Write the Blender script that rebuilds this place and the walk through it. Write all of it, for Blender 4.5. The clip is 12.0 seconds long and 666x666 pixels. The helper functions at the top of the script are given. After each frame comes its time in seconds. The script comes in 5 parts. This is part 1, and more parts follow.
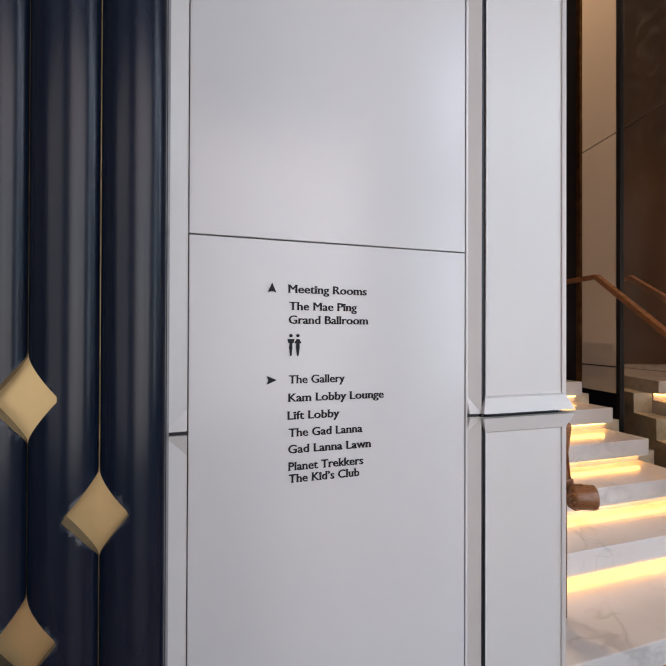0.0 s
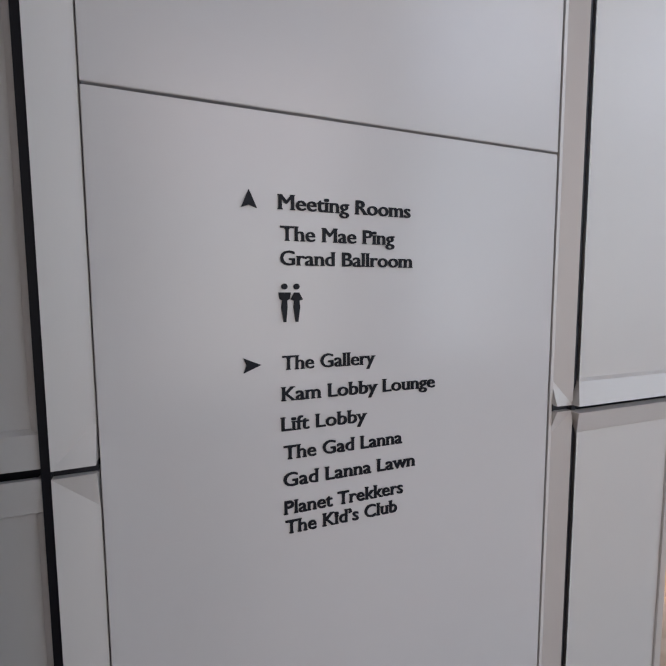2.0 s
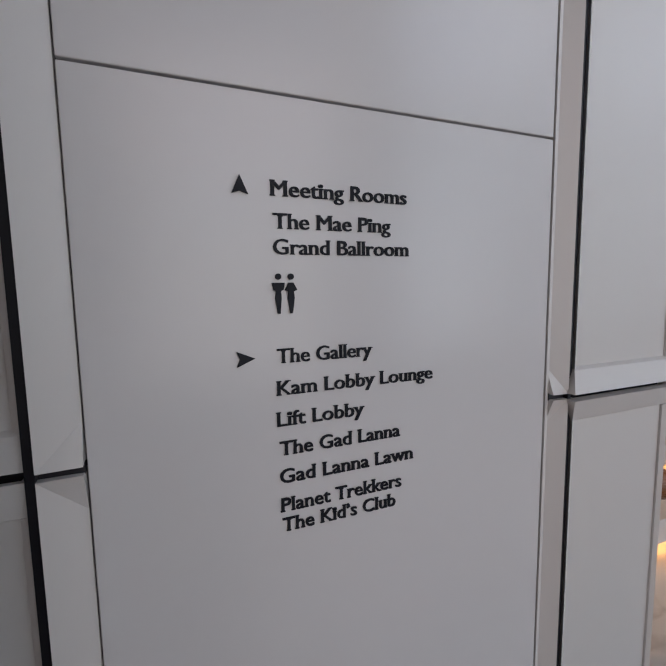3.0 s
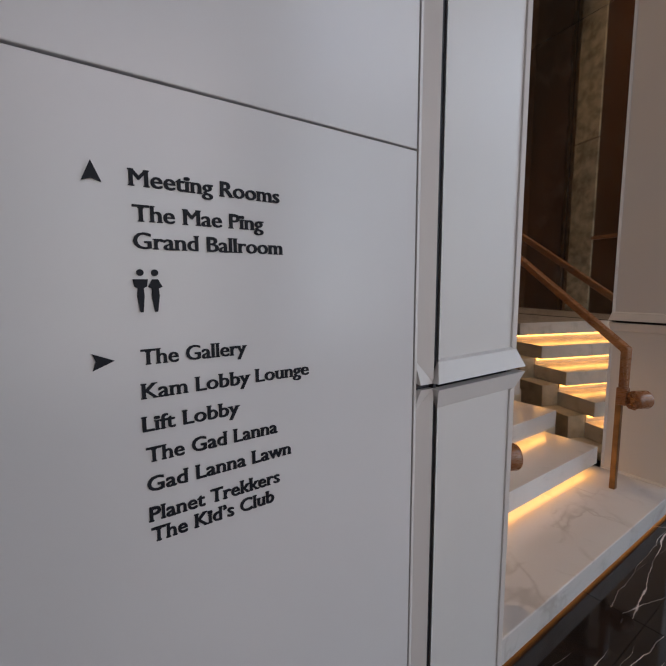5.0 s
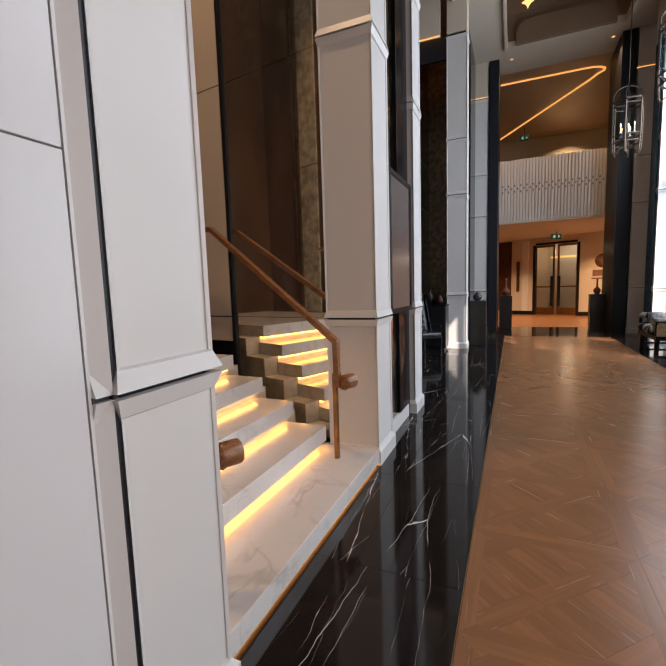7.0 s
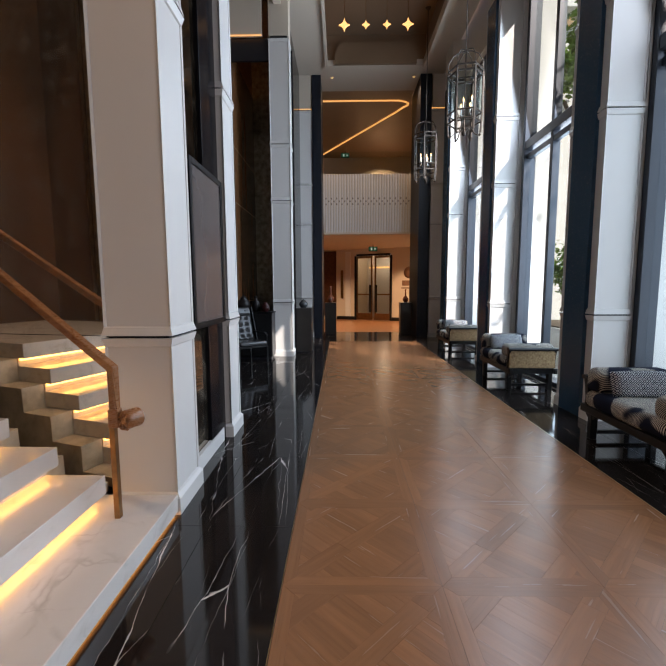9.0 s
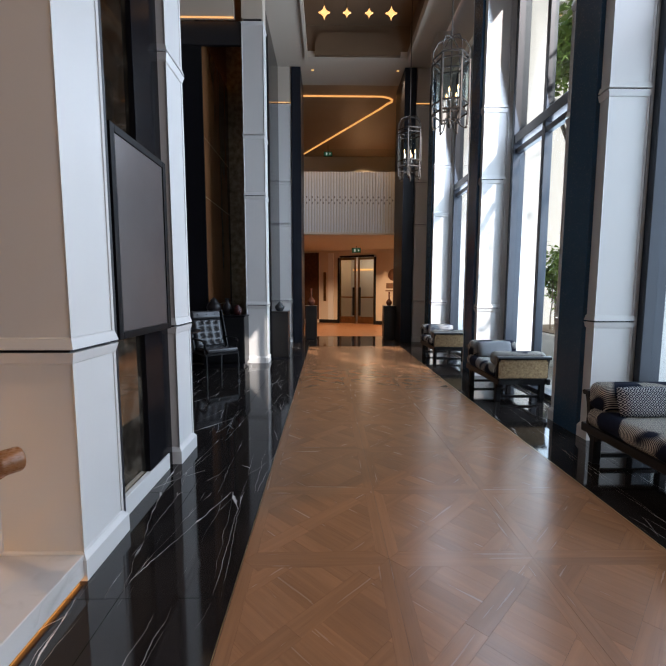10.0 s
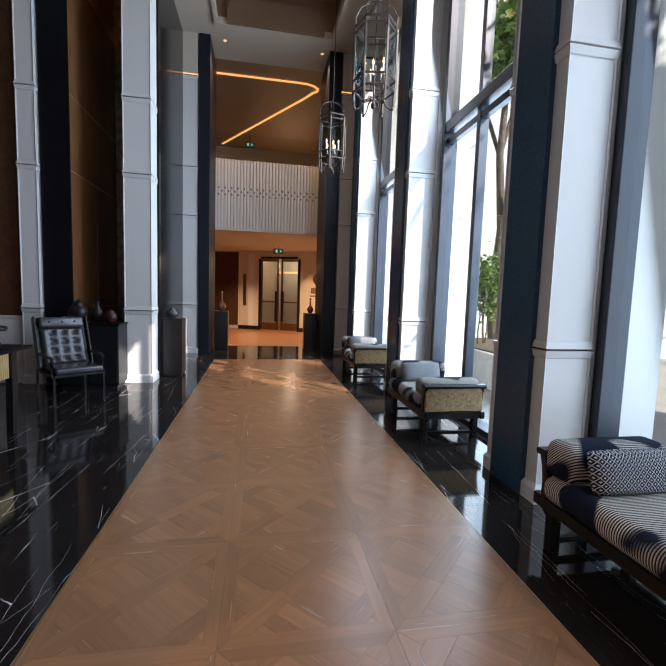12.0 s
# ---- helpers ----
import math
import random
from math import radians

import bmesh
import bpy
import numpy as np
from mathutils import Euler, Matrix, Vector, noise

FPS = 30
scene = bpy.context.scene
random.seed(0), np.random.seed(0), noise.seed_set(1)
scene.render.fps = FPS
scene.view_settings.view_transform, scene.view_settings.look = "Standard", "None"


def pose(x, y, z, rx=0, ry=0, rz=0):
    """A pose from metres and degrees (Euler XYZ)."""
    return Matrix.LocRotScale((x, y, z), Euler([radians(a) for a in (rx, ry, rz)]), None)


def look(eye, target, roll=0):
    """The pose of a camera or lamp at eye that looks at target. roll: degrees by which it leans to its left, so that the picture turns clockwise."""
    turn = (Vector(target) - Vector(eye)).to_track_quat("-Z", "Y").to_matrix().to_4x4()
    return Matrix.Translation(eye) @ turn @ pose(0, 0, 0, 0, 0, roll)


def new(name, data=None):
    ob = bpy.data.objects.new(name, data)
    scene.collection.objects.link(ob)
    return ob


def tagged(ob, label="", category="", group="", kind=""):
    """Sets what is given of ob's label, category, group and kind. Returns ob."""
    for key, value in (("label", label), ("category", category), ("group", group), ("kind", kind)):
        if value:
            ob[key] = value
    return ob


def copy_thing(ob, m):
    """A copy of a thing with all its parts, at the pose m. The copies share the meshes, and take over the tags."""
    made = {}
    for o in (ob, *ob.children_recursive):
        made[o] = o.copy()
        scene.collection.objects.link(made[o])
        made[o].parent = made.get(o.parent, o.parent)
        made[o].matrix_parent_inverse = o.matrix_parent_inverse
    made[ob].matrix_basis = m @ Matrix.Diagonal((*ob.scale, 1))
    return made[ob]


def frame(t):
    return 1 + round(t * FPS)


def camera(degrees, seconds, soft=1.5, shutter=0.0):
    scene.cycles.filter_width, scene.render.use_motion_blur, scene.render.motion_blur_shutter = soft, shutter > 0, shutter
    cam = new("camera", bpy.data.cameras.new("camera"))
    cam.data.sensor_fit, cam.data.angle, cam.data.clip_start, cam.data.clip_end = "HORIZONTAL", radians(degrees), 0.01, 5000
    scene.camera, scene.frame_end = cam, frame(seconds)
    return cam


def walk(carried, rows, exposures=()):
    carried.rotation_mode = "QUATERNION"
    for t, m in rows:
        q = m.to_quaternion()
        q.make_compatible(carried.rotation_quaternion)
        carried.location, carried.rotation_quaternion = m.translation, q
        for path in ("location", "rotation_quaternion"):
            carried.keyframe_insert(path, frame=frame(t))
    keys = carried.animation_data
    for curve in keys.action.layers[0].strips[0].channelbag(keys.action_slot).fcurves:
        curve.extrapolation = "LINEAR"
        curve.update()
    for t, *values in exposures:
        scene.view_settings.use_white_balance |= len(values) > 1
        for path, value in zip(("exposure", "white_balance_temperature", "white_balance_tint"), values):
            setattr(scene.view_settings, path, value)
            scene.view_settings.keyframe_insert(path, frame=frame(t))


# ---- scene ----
cam = camera(77.2, 12.0)
PATH = [
    (0, (0.091, 0.002, 1.4), (0.675, 1.915, 1.41), 0.2),
    (0.5, (0.091, 0.196, 1.395), (0.742, 2.087, 1.351), 0.7),
    (1, (0.117, 0.357, 1.385), (0.786, 2.238, 1.275), 0.7),
    (1.5, (0.166, 0.48, 1.384), (0.84, 2.356, 1.232), 0.3),
    (2, (0.165, 0.532, 1.381), (0.855, 2.402, 1.206), -0.3),
    (2.5, (0.158, 0.558, 1.377), (0.878, 2.413, 1.178), -0.9),
    (4.5, (0.176, 0.561, 1.38), (1.142, 2.296, 1.142), 0.2),
    (5, (0.198, 0.534, 1.38), (1.357, 2.147, 1.146), -0.2),
    (5.5, (0.21, 0.495, 1.375), (1.641, 1.874, 1.15), -0.5),
    (6, (0.233, 0.452, 1.38), (1.859, 1.594, 1.15), -0.6),
    (6.5, (0.263, 0.406, 1.38), (1.981, 1.405, 1.155), -1.1),
    (7, (0.309, 0.344, 1.371), (2.134, 1.135, 1.154), -1.8),
    (7.5, (0.381, 0.3, 1.38), (2.251, 0.973, 1.161), -1.3),
    (7.7, (0.4, 0.298, 1.384), (2.302, 0.876, 1.162), -1.1),
    (9.3, (0.941, 0.2, 1.426), (2.929, 0.207, 1.212), -0.2),
    (9.5, (1.061, 0.158, 1.426), (3.049, 0.166, 1.212), -0.2),
    (10, (1.339, 0.09, 1.414), (3.328, 0.059, 1.211), 0.1),
    (10.5, (1.639, 0.006, 1.446), (3.624, -0.146, 1.247), 0.4),
    (11, (1.965, -0.126, 1.437), (3.946, -0.325, 1.246), 0.7),
    (11.5, (2.259, -0.239, 1.45), (4.231, -0.518, 1.261), 1.5),
    (12, (2.546, -0.388, 1.464), (4.506, -0.742, 1.284), 1.9),
]
EXPOSURES = [(0, 0.62, 6700, 19), (1.0, 0.42, 6750, 19), (2.5, -0.02, 6750, 19), (4.5, -0.2, 6700, 19), (5.5, -0.04, 6800, 19), (6.5, 0.38, 7150, 21), (7.5, 0.46, 7150, 20), (9.5, 0.36, 6500, 17), (10.5, 0.42, 6400, 17), (12, 0.66, 6350, 17)]
walk(cam, [(t, look(eye, target, roll)) for t, eye, target, roll in PATH], EXPOSURES)

# ---- light: sky, sun, window openings ----
SUN_AZ, SUN_EL = 38.7, 38.0          # travels towards +x +y
world = bpy.data.worlds.new("sky")
scene.world = world
world.use_nodes = True
wn = world.node_tree.nodes
sky = wn.new("ShaderNodeTexSky")
sky.sky_type, sky.sun_disc = "NISHITA", False
sky.sun_elevation, sky.sun_rotation = radians(SUN_EL), radians(90 + 180 - SUN_AZ)
world.node_tree.links.new(sky.outputs[0], wn["Background"].inputs[0])
wn["Background"].inputs[1].default_value = 0.15

sun_data = bpy.data.lights.new("sun", "SUN")
sun_data.energy, sun_data.angle, sun_data.color = 5.0, radians(0.5), (1.0, 0.94, 0.84)
sun = new("sun", sun_data)
sun.matrix_world = look((0, 0, 0), (math.cos(radians(SUN_AZ)), math.sin(radians(SUN_AZ)), -math.tan(radians(SUN_EL))))


def area(name, m, w, h, power, colour):
    d = bpy.data.lights.new(name, "AREA")
    d.shape, d.size, d.size_y, d.energy, d.color = "RECTANGLE", w, h, power, colour
    ob = new(name, d)
    ob.matrix_world = m
    return ob


def lamp(name, at, power, colour, radius=0.03):
    d = bpy.data.lights.new(name, "POINT")
    d.energy, d.color, d.shadow_soft_size = power, colour, radius
    ob = new(name, d)
    ob.location = at
    return ob


def spot(name, eye, target, power, colour, angle=70):
    d = bpy.data.lights.new(name, "SPOT")
    d.energy, d.color, d.shadow_soft_size, d.spot_size, d.spot_blend = power, colour, 0.04, radians(angle), 0.6
    ob = new(name, d)
    ob.matrix_world = look(eye, target)
    return ob


WINDOW_X = [(-3.4, -1.0), (-0.36, 2.02), (2.66, 5.04), (5.70, 8.06), (8.72, 11.08)]
# each window: middle height, height, watts, colour of the daylight that it lets in
NEUTRAL, MILD, BLUE = (1.0, 0.935, 0.92), (0.70, 0.85, 1.0), (0.66, 0.83, 1.0)
DAYLIGHT = [(2.0, 3.8, 26.0, NEUTRAL), (2.0, 3.8, 58.0, NEUTRAL), (2.9, 5.2, 84.0, MILD), (3.2, 5.8, 190.0, BLUE), (3.2, 5.8, 190.0, BLUE)]
for (wx0, wx1), (mid, tall, watts, tone) in zip(WINDOW_X, DAYLIGHT):
    area("window_light", look(((wx0 + wx1) / 2 + 0.12, -3.03, mid), ((wx0 + wx1) / 2 + 0.12, 0, mid - 0.7)), wx1 - wx0 - 0.2, tall, watts, tone)
WARM = (1.0, 0.66, 0.37)
# added warm spots without fixtures, brightening the foyer and gallery
for lx, ly in ((15.6, -0.8), (17.4, 0.8), (17.0, -2.4)):
    spot("spotlight", (lx, ly, 3.02), (lx, ly, 0), 230, WARM, 130)
spot("spotlight", (19.4, -1.6, 7.25), (20.4, -1.6, 4.0), 190, WARM, 110)
# under the two small recessed lamps of the portal
spot("spotlight", (12.9, 0.5, 7.1), (12.9, 0.5, 0), 130, WARM, 90)
spot("spotlight", (12.9, -1.74, 7.1), (12.9, -1.74, 0), 130, WARM, 90)


# added spot that brightens the stair and its walls
spot("spotlight", (2.3, 2.7, 7.1), (2.5, 2.4, 0), 300, (1.0, 0.70, 0.42), 84)


# ---- materials ----
def material(name, base, rough=0.5, metal=0.0, alt=None, scale=3.0, mix=0.5, grain=60.0, bump=0.0, stretch=(1, 1, 1), coat=0.0, emit=None, strength=0.0, spec=0.5, vary=0.0, island=False):
    """A Principled material with two scales of variation: broad blotches towards alt and a fine grain in roughness and relief."""
    m = bpy.data.materials.new(name)
    m.use_nodes = True
    n, l = m.node_tree.nodes, m.node_tree.links
    b = n["Principled BSDF"]
    b.inputs["Metallic"].default_value, b.inputs["Roughness"].default_value = metal, rough
    b.inputs["Specular IOR Level"].default_value, b.inputs["Coat Weight"].default_value = spec, coat
    tc = n.new("ShaderNodeTexCoord")
    mp = n.new("ShaderNodeMapping")
    mp.inputs["Scale"].default_value = stretch
    l.new(tc.outputs["Object"], mp.inputs[0])
    big, fine = n.new("ShaderNodeTexNoise"), n.new("ShaderNodeTexNoise")
    big.inputs["Scale"].default_value, big.inputs["Detail"].default_value = scale, 6
    fine.inputs["Scale"].default_value, fine.inputs["Detail"].default_value = grain, 4
    l.new(mp.outputs[0], big.inputs[0]), l.new(mp.outputs[0], fine.inputs[0])
    ramp = n.new("ShaderNodeMix")
    ramp.data_type = "RGBA"
    alt = alt or tuple(c * 0.88 for c in base)
    ramp.inputs[6].default_value, ramp.inputs[7].default_value = (*base, 1), (*alt, 1)
    k = n.new("ShaderNodeMapRange")
    k.inputs[1].default_value, k.inputs[2].default_value, k.inputs[4].default_value = 0.35, 0.7, mix
    l.new(big.outputs[0], k.inputs[0]), l.new(k.outputs[0], ramp.inputs[0])
    col = ramp.outputs[2]
    if vary:
        info, hsv, mr = n.new("ShaderNodeNewGeometry" if island else "ShaderNodeObjectInfo"), n.new("ShaderNodeHueSaturation"), n.new("ShaderNodeMapRange")
        mr.inputs[3].default_value, mr.inputs[4].default_value = 1 - vary, 1 + vary
        l.new(info.outputs["Random Per Island" if island else "Random"], mr.inputs[0]), l.new(mr.outputs[0], hsv.inputs["Value"])
        l.new(col, hsv.inputs["Color"])
        col = hsv.outputs[0]
    l.new(col, b.inputs["Base Color"])
    r = n.new("ShaderNodeMapRange")
    r.inputs[3].default_value, r.inputs[4].default_value = max(0.02, rough * 0.8), min(1, rough * 1.2)
    l.new(fine.outputs[0], r.inputs[0]), l.new(r.outputs[0], b.inputs["Roughness"])
    if bump:
        bp = n.new("ShaderNodeBump")
        bp.inputs["Strength"].default_value, bp.inputs["Distance"].default_value = bump, 0.002
        l.new(fine.outputs[0], bp.inputs["Height"]), l.new(bp.outputs[0], b.inputs["Normal"])
    if emit:
        b.inputs["Emission Color"].default_value, b.inputs["Emission Strength"].default_value = (*emit, 1), strength
    return m


def veined(name, base, vein, rough, scale=1.0, thin=0.012, clouds=None, lo=0.52, bend=0.12):
    """Polished marble: three families of long broken veins over cloudy stone; each piece is cut from another place."""
    m = material(name, base, rough, alt=clouds or tuple(c * 0.6 for c in base), scale=2.0 * scale, mix=0.8)
    n, l = m.node_tree.nodes, m.node_tree.links
    b = n["Principled BSDF"]
    col = b.inputs["Base Color"].links[0].from_socket
    geo, info, far = n.new("ShaderNodeNewGeometry"), n.new("ShaderNodeObjectInfo"), n.new("ShaderNodeVectorMath")
    far.operation = "MULTIPLY_ADD"
    far.inputs[1].default_value = (37.0, 53.0, 11.0)
    l.new(info.outputs["Random"], far.inputs[0]), l.new(geo.outputs["Position"], far.inputs[2])
    warp, add = n.new("ShaderNodeTexNoise"), n.new("ShaderNodeVectorMath")
    warp.inputs["Scale"].default_value, warp.inputs["Detail"].default_value = 5.0 * scale, 5
    l.new(far.outputs[0], warp.inputs[0])
    add.operation = "MULTIPLY_ADD"
    add.inputs[1].default_value = (bend / scale,) * 3
    l.new(warp.outputs["Color"], add.inputs[0]), l.new(far.outputs[0], add.inputs[2])
    for sc, wide, rot in ((1.3, thin, 0.75), (1.9, thin * 0.7, -0.6), (2.4, thin * 0.55, 1.65), (2.6, thin * 0.5, 0.1)):
        mp = n.new("ShaderNodeMapping")
        mp.vector_type = "TEXTURE"
        mp.inputs["Rotation"].default_value, mp.inputs["Scale"].default_value = (0.0, 0.0, rot), (1.0, 6.0, 1.0)
        l.new(add.outputs[0], mp.inputs[0])
        ridge = n.new("ShaderNodeTexNoise")
        ridge.inputs["Scale"].default_value, ridge.inputs["Detail"].default_value = sc * scale, 2.5
        l.new(mp.outputs[0], ridge.inputs[0])
        sub, ab = n.new("ShaderNodeMath"), n.new("ShaderNodeMath")
        sub.operation, sub.inputs[1].default_value, ab.operation = "SUBTRACT", 0.5, "ABSOLUTE"
        l.new(ridge.outputs[0], sub.inputs[0]), l.new(sub.outputs[0], ab.inputs[0])
        mask = n.new("ShaderNodeTexNoise")
        mask.inputs["Scale"].default_value, mask.inputs["Detail"].default_value = 2.2 * scale, 4
        l.new(add.outputs[0], mask.inputs[0])
        mr, mk, mul, mixer = n.new("ShaderNodeMapRange"), n.new("ShaderNodeMapRange"), n.new("ShaderNodeMath"), n.new("ShaderNodeMix")
        mr.inputs[1].default_value, mr.inputs[2].default_value, mr.inputs[3].default_value, mr.inputs[4].default_value = 0.0, wide, 1, 0
        mk.inputs[1].default_value, mk.inputs[2].default_value = lo, lo + 0.16
        l.new(ab.outputs[0], mr.inputs[0]), l.new(mask.outputs[0], mk.inputs[0])
        mul.operation, mixer.data_type = "MULTIPLY", "RGBA"
        l.new(mr.outputs[0], mul.inputs[0]), l.new(mk.outputs[0], mul.inputs[1])
        mixer.inputs[7].default_value = (*vein, 1)
        l.new(mul.outputs[0], mixer.inputs[0]), l.new(col, mixer.inputs[6])
        col = mixer.outputs[2]
    l.new(col, b.inputs["Base Color"])
    return m


def fractured(name, base, vein, rough, scale=1.0, hair=0.0011, bold=0.012, lo=0.39, strength=0.95):
    """Dark polished stone with sparse straight hairline veins, here and there swelling into a bold broken one."""
    m = material(name, base, rough, alt=tuple(c * 1.9 for c in base), scale=3.0, mix=0.7)
    n, l = m.node_tree.nodes, m.node_tree.links
    b = n["Principled BSDF"]
    col = b.inputs["Base Color"].links[0].from_socket
    geo, info, far = n.new("ShaderNodeNewGeometry"), n.new("ShaderNodeObjectInfo"), n.new("ShaderNodeVectorMath")
    far.operation = "MULTIPLY_ADD"
    far.inputs[1].default_value = (37.0, 53.0, 11.0)
    l.new(info.outputs["Random"], far.inputs[0]), l.new(geo.outputs["Position"], far.inputs[2])
    warp, add = n.new("ShaderNodeTexNoise"), n.new("ShaderNodeVectorMath")
    warp.inputs["Scale"].default_value, warp.inputs["Detail"].default_value = 6.0, 5
    add.operation, add.inputs[1].default_value = "MULTIPLY_ADD", (0.05, 0.05, 0.05)
    l.new(far.outputs[0], warp.inputs[0]), l.new(warp.outputs["Color"], add.inputs[0]), l.new(far.outputs[0], add.inputs[2])
    for sc, thin, thick, rot, low in ((0.55, hair * 1.3, bold * 1.2, -0.65, lo), (0.8, hair, bold * 0.5, -1.05, lo + 0.03), (1.3, hair * 0.7, hair, 0.55, lo + 0.10)):
        sc *= scale
        mp, cells = n.new("ShaderNodeMapping"), n.new("ShaderNodeTexVoronoi")
        mp.inputs["Rotation"].default_value, mp.inputs["Scale"].default_value = (0.0, 0.0, rot), (0.42, 3.5, 1.0)
        cells.feature = "DISTANCE_TO_EDGE"
        cells.inputs["Scale"].default_value = sc
        l.new(add.outputs[0], mp.inputs[0]), l.new(mp.outputs[0], cells.inputs["Vector"])
        swell, width, ratio, line = n.new("ShaderNodeTexNoise"), n.new("ShaderNodeMapRange"), n.new("ShaderNodeMath"), n.new("ShaderNodeMapRange")
        swell.inputs["Scale"].default_value, swell.inputs["Detail"].default_value = 5.0, 5
        l.new(far.outputs[0], swell.inputs[0]), l.new(swell.outputs[0], width.inputs[0])
        width.inputs[1].default_value, width.inputs[2].default_value = 0.56, 0.74
        width.inputs[3].default_value, width.inputs[4].default_value = thin * sc, thick * sc
        ratio.operation = "DIVIDE"
        l.new(cells.outputs["Distance"], ratio.inputs[0]), l.new(width.outputs[0], ratio.inputs[1])
        line.inputs[1].default_value, line.inputs[2].default_value, line.inputs[3].default_value, line.inputs[4].default_value = 0.5, 1.6, strength, 0
        l.new(ratio.outputs[0], line.inputs[0])
        mask, mk, mul, mixer = n.new("ShaderNodeTexNoise"), n.new("ShaderNodeMapRange"), n.new("ShaderNodeMath"), n.new("ShaderNodeMix")
        mask.inputs["Scale"].default_value, mask.inputs["Detail"].default_value = 2.6, 3
        l.new(add.outputs[0], mask.inputs[0]), l.new(mask.outputs[0], mk.inputs[0])
        mk.inputs[1].default_value, mk.inputs[2].default_value = low, low + 0.14
        mul.operation, mixer.data_type = "MULTIPLY", "RGBA"
        l.new(line.outputs[0], mul.inputs[0]), l.new(mk.outputs[0], mul.inputs[1])
        mixer.inputs[7].default_value = (*vein, 1)
        l.new(mul.outputs[0], mixer.inputs[0]), l.new(col, mixer.inputs[6])
        col = mixer.outputs[2]
    l.new(col, b.inputs["Base Color"])
    return m


WHITE = material("white_lacquer", (0.66, 0.65, 0.63), 0.32, alt=(0.60, 0.59, 0.575), scale=0.8, grain=180, bump=0.02)
SIGNWHITE = material("sign_lacquer", (0.66, 0.66, 0.66), 0.22, alt=(0.61, 0.61, 0.62), scale=1.2, grain=220, bump=0.01)
BLACKGAP = material("joint_black", (0.008, 0.008, 0.012), 0.4)
EMBLEM = material("matt_bronze_emblem", (0.19, 0.095, 0.05), 0.6, alt=(0.13, 0.065, 0.035), scale=10, mix=0.9)
LETTER = material("letter_charcoal", (0.008, 0.010, 0.016), 0.55, alt=(0.012, 0.015, 0.022), grain=150, spec=0.2)
NAVY = material("navy_lacquer", (0.003, 0.0075, 0.018), 0.22, alt=(0.003, 0.006, 0.013), scale=1.5, grain=120, spec=0.3)
NAVYDARK = material("dark_navy_panel", (0.026, 0.070, 0.125), 0.26, alt=(0.020, 0.055, 0.10), scale=1.2, spec=0.35)
PORTALDARK = material("matt_navy_portal", (0.011, 0.014, 0.021), 0.42, alt=(0.008, 0.010, 0.016), scale=1.5, spec=0.3)
BLACKLAC = material("black_lacquer", (0.008, 0.008, 0.010), 0.16, alt=(0.006, 0.006, 0.007), spec=0.12)
GOLD = material("brushed_gold", (0.62, 0.45, 0.22), 0.38, metal=0.85, alt=(0.5, 0.36, 0.18), grain=90, bump=0.05)
MARBLE = fractured("black_marble", (0.0105, 0.0085, 0.0078), (0.62, 0.58, 0.55), 0.075, 0.95, 0.0014, 0.011, 0.395)
STEP = veined("white_marble", (0.62, 0.59, 0.56), (0.47, 0.435, 0.40), 0.16, 1.4, 0.03, clouds=(0.56, 0.53, 0.50), lo=0.5)
LOUNGESTONE = fractured("brown_marble", (0.062, 0.026, 0.012), (0.30, 0.19, 0.11), 0.12, 0.8, 0.0016, 0.006, 0.5, 0.5)
JOINT = material("grey_grout", (0.15, 0.14, 0.13), 0.6, alt=(0.09, 0.085, 0.08), scale=5)
PATINA = material("patinated_mirror_glass", (0.64, 0.57, 0.42), 0.25, metal=0.35, alt=(0.24, 0.20, 0.13), scale=9, mix=0.9)
# light mottled tan imitates the spotted mirror and its reflection beside the steps
STRINGER = material("tan_mirror_standin", (0.66, 0.59, 0.46), 0.3, alt=(0.40, 0.34, 0.24), scale=8, mix=0.8)
STUD = material("stud_bronze", (0.22, 0.20, 0.18), 0.4, metal=0.3)
WOOD = material("oak_boards", (0.285, 0.135, 0.062), 0.29, spec=0.4, alt=(0.21, 0.098, 0.044), scale=1.6, mix=0.8, grain=5, stretch=(1, 4, 1))


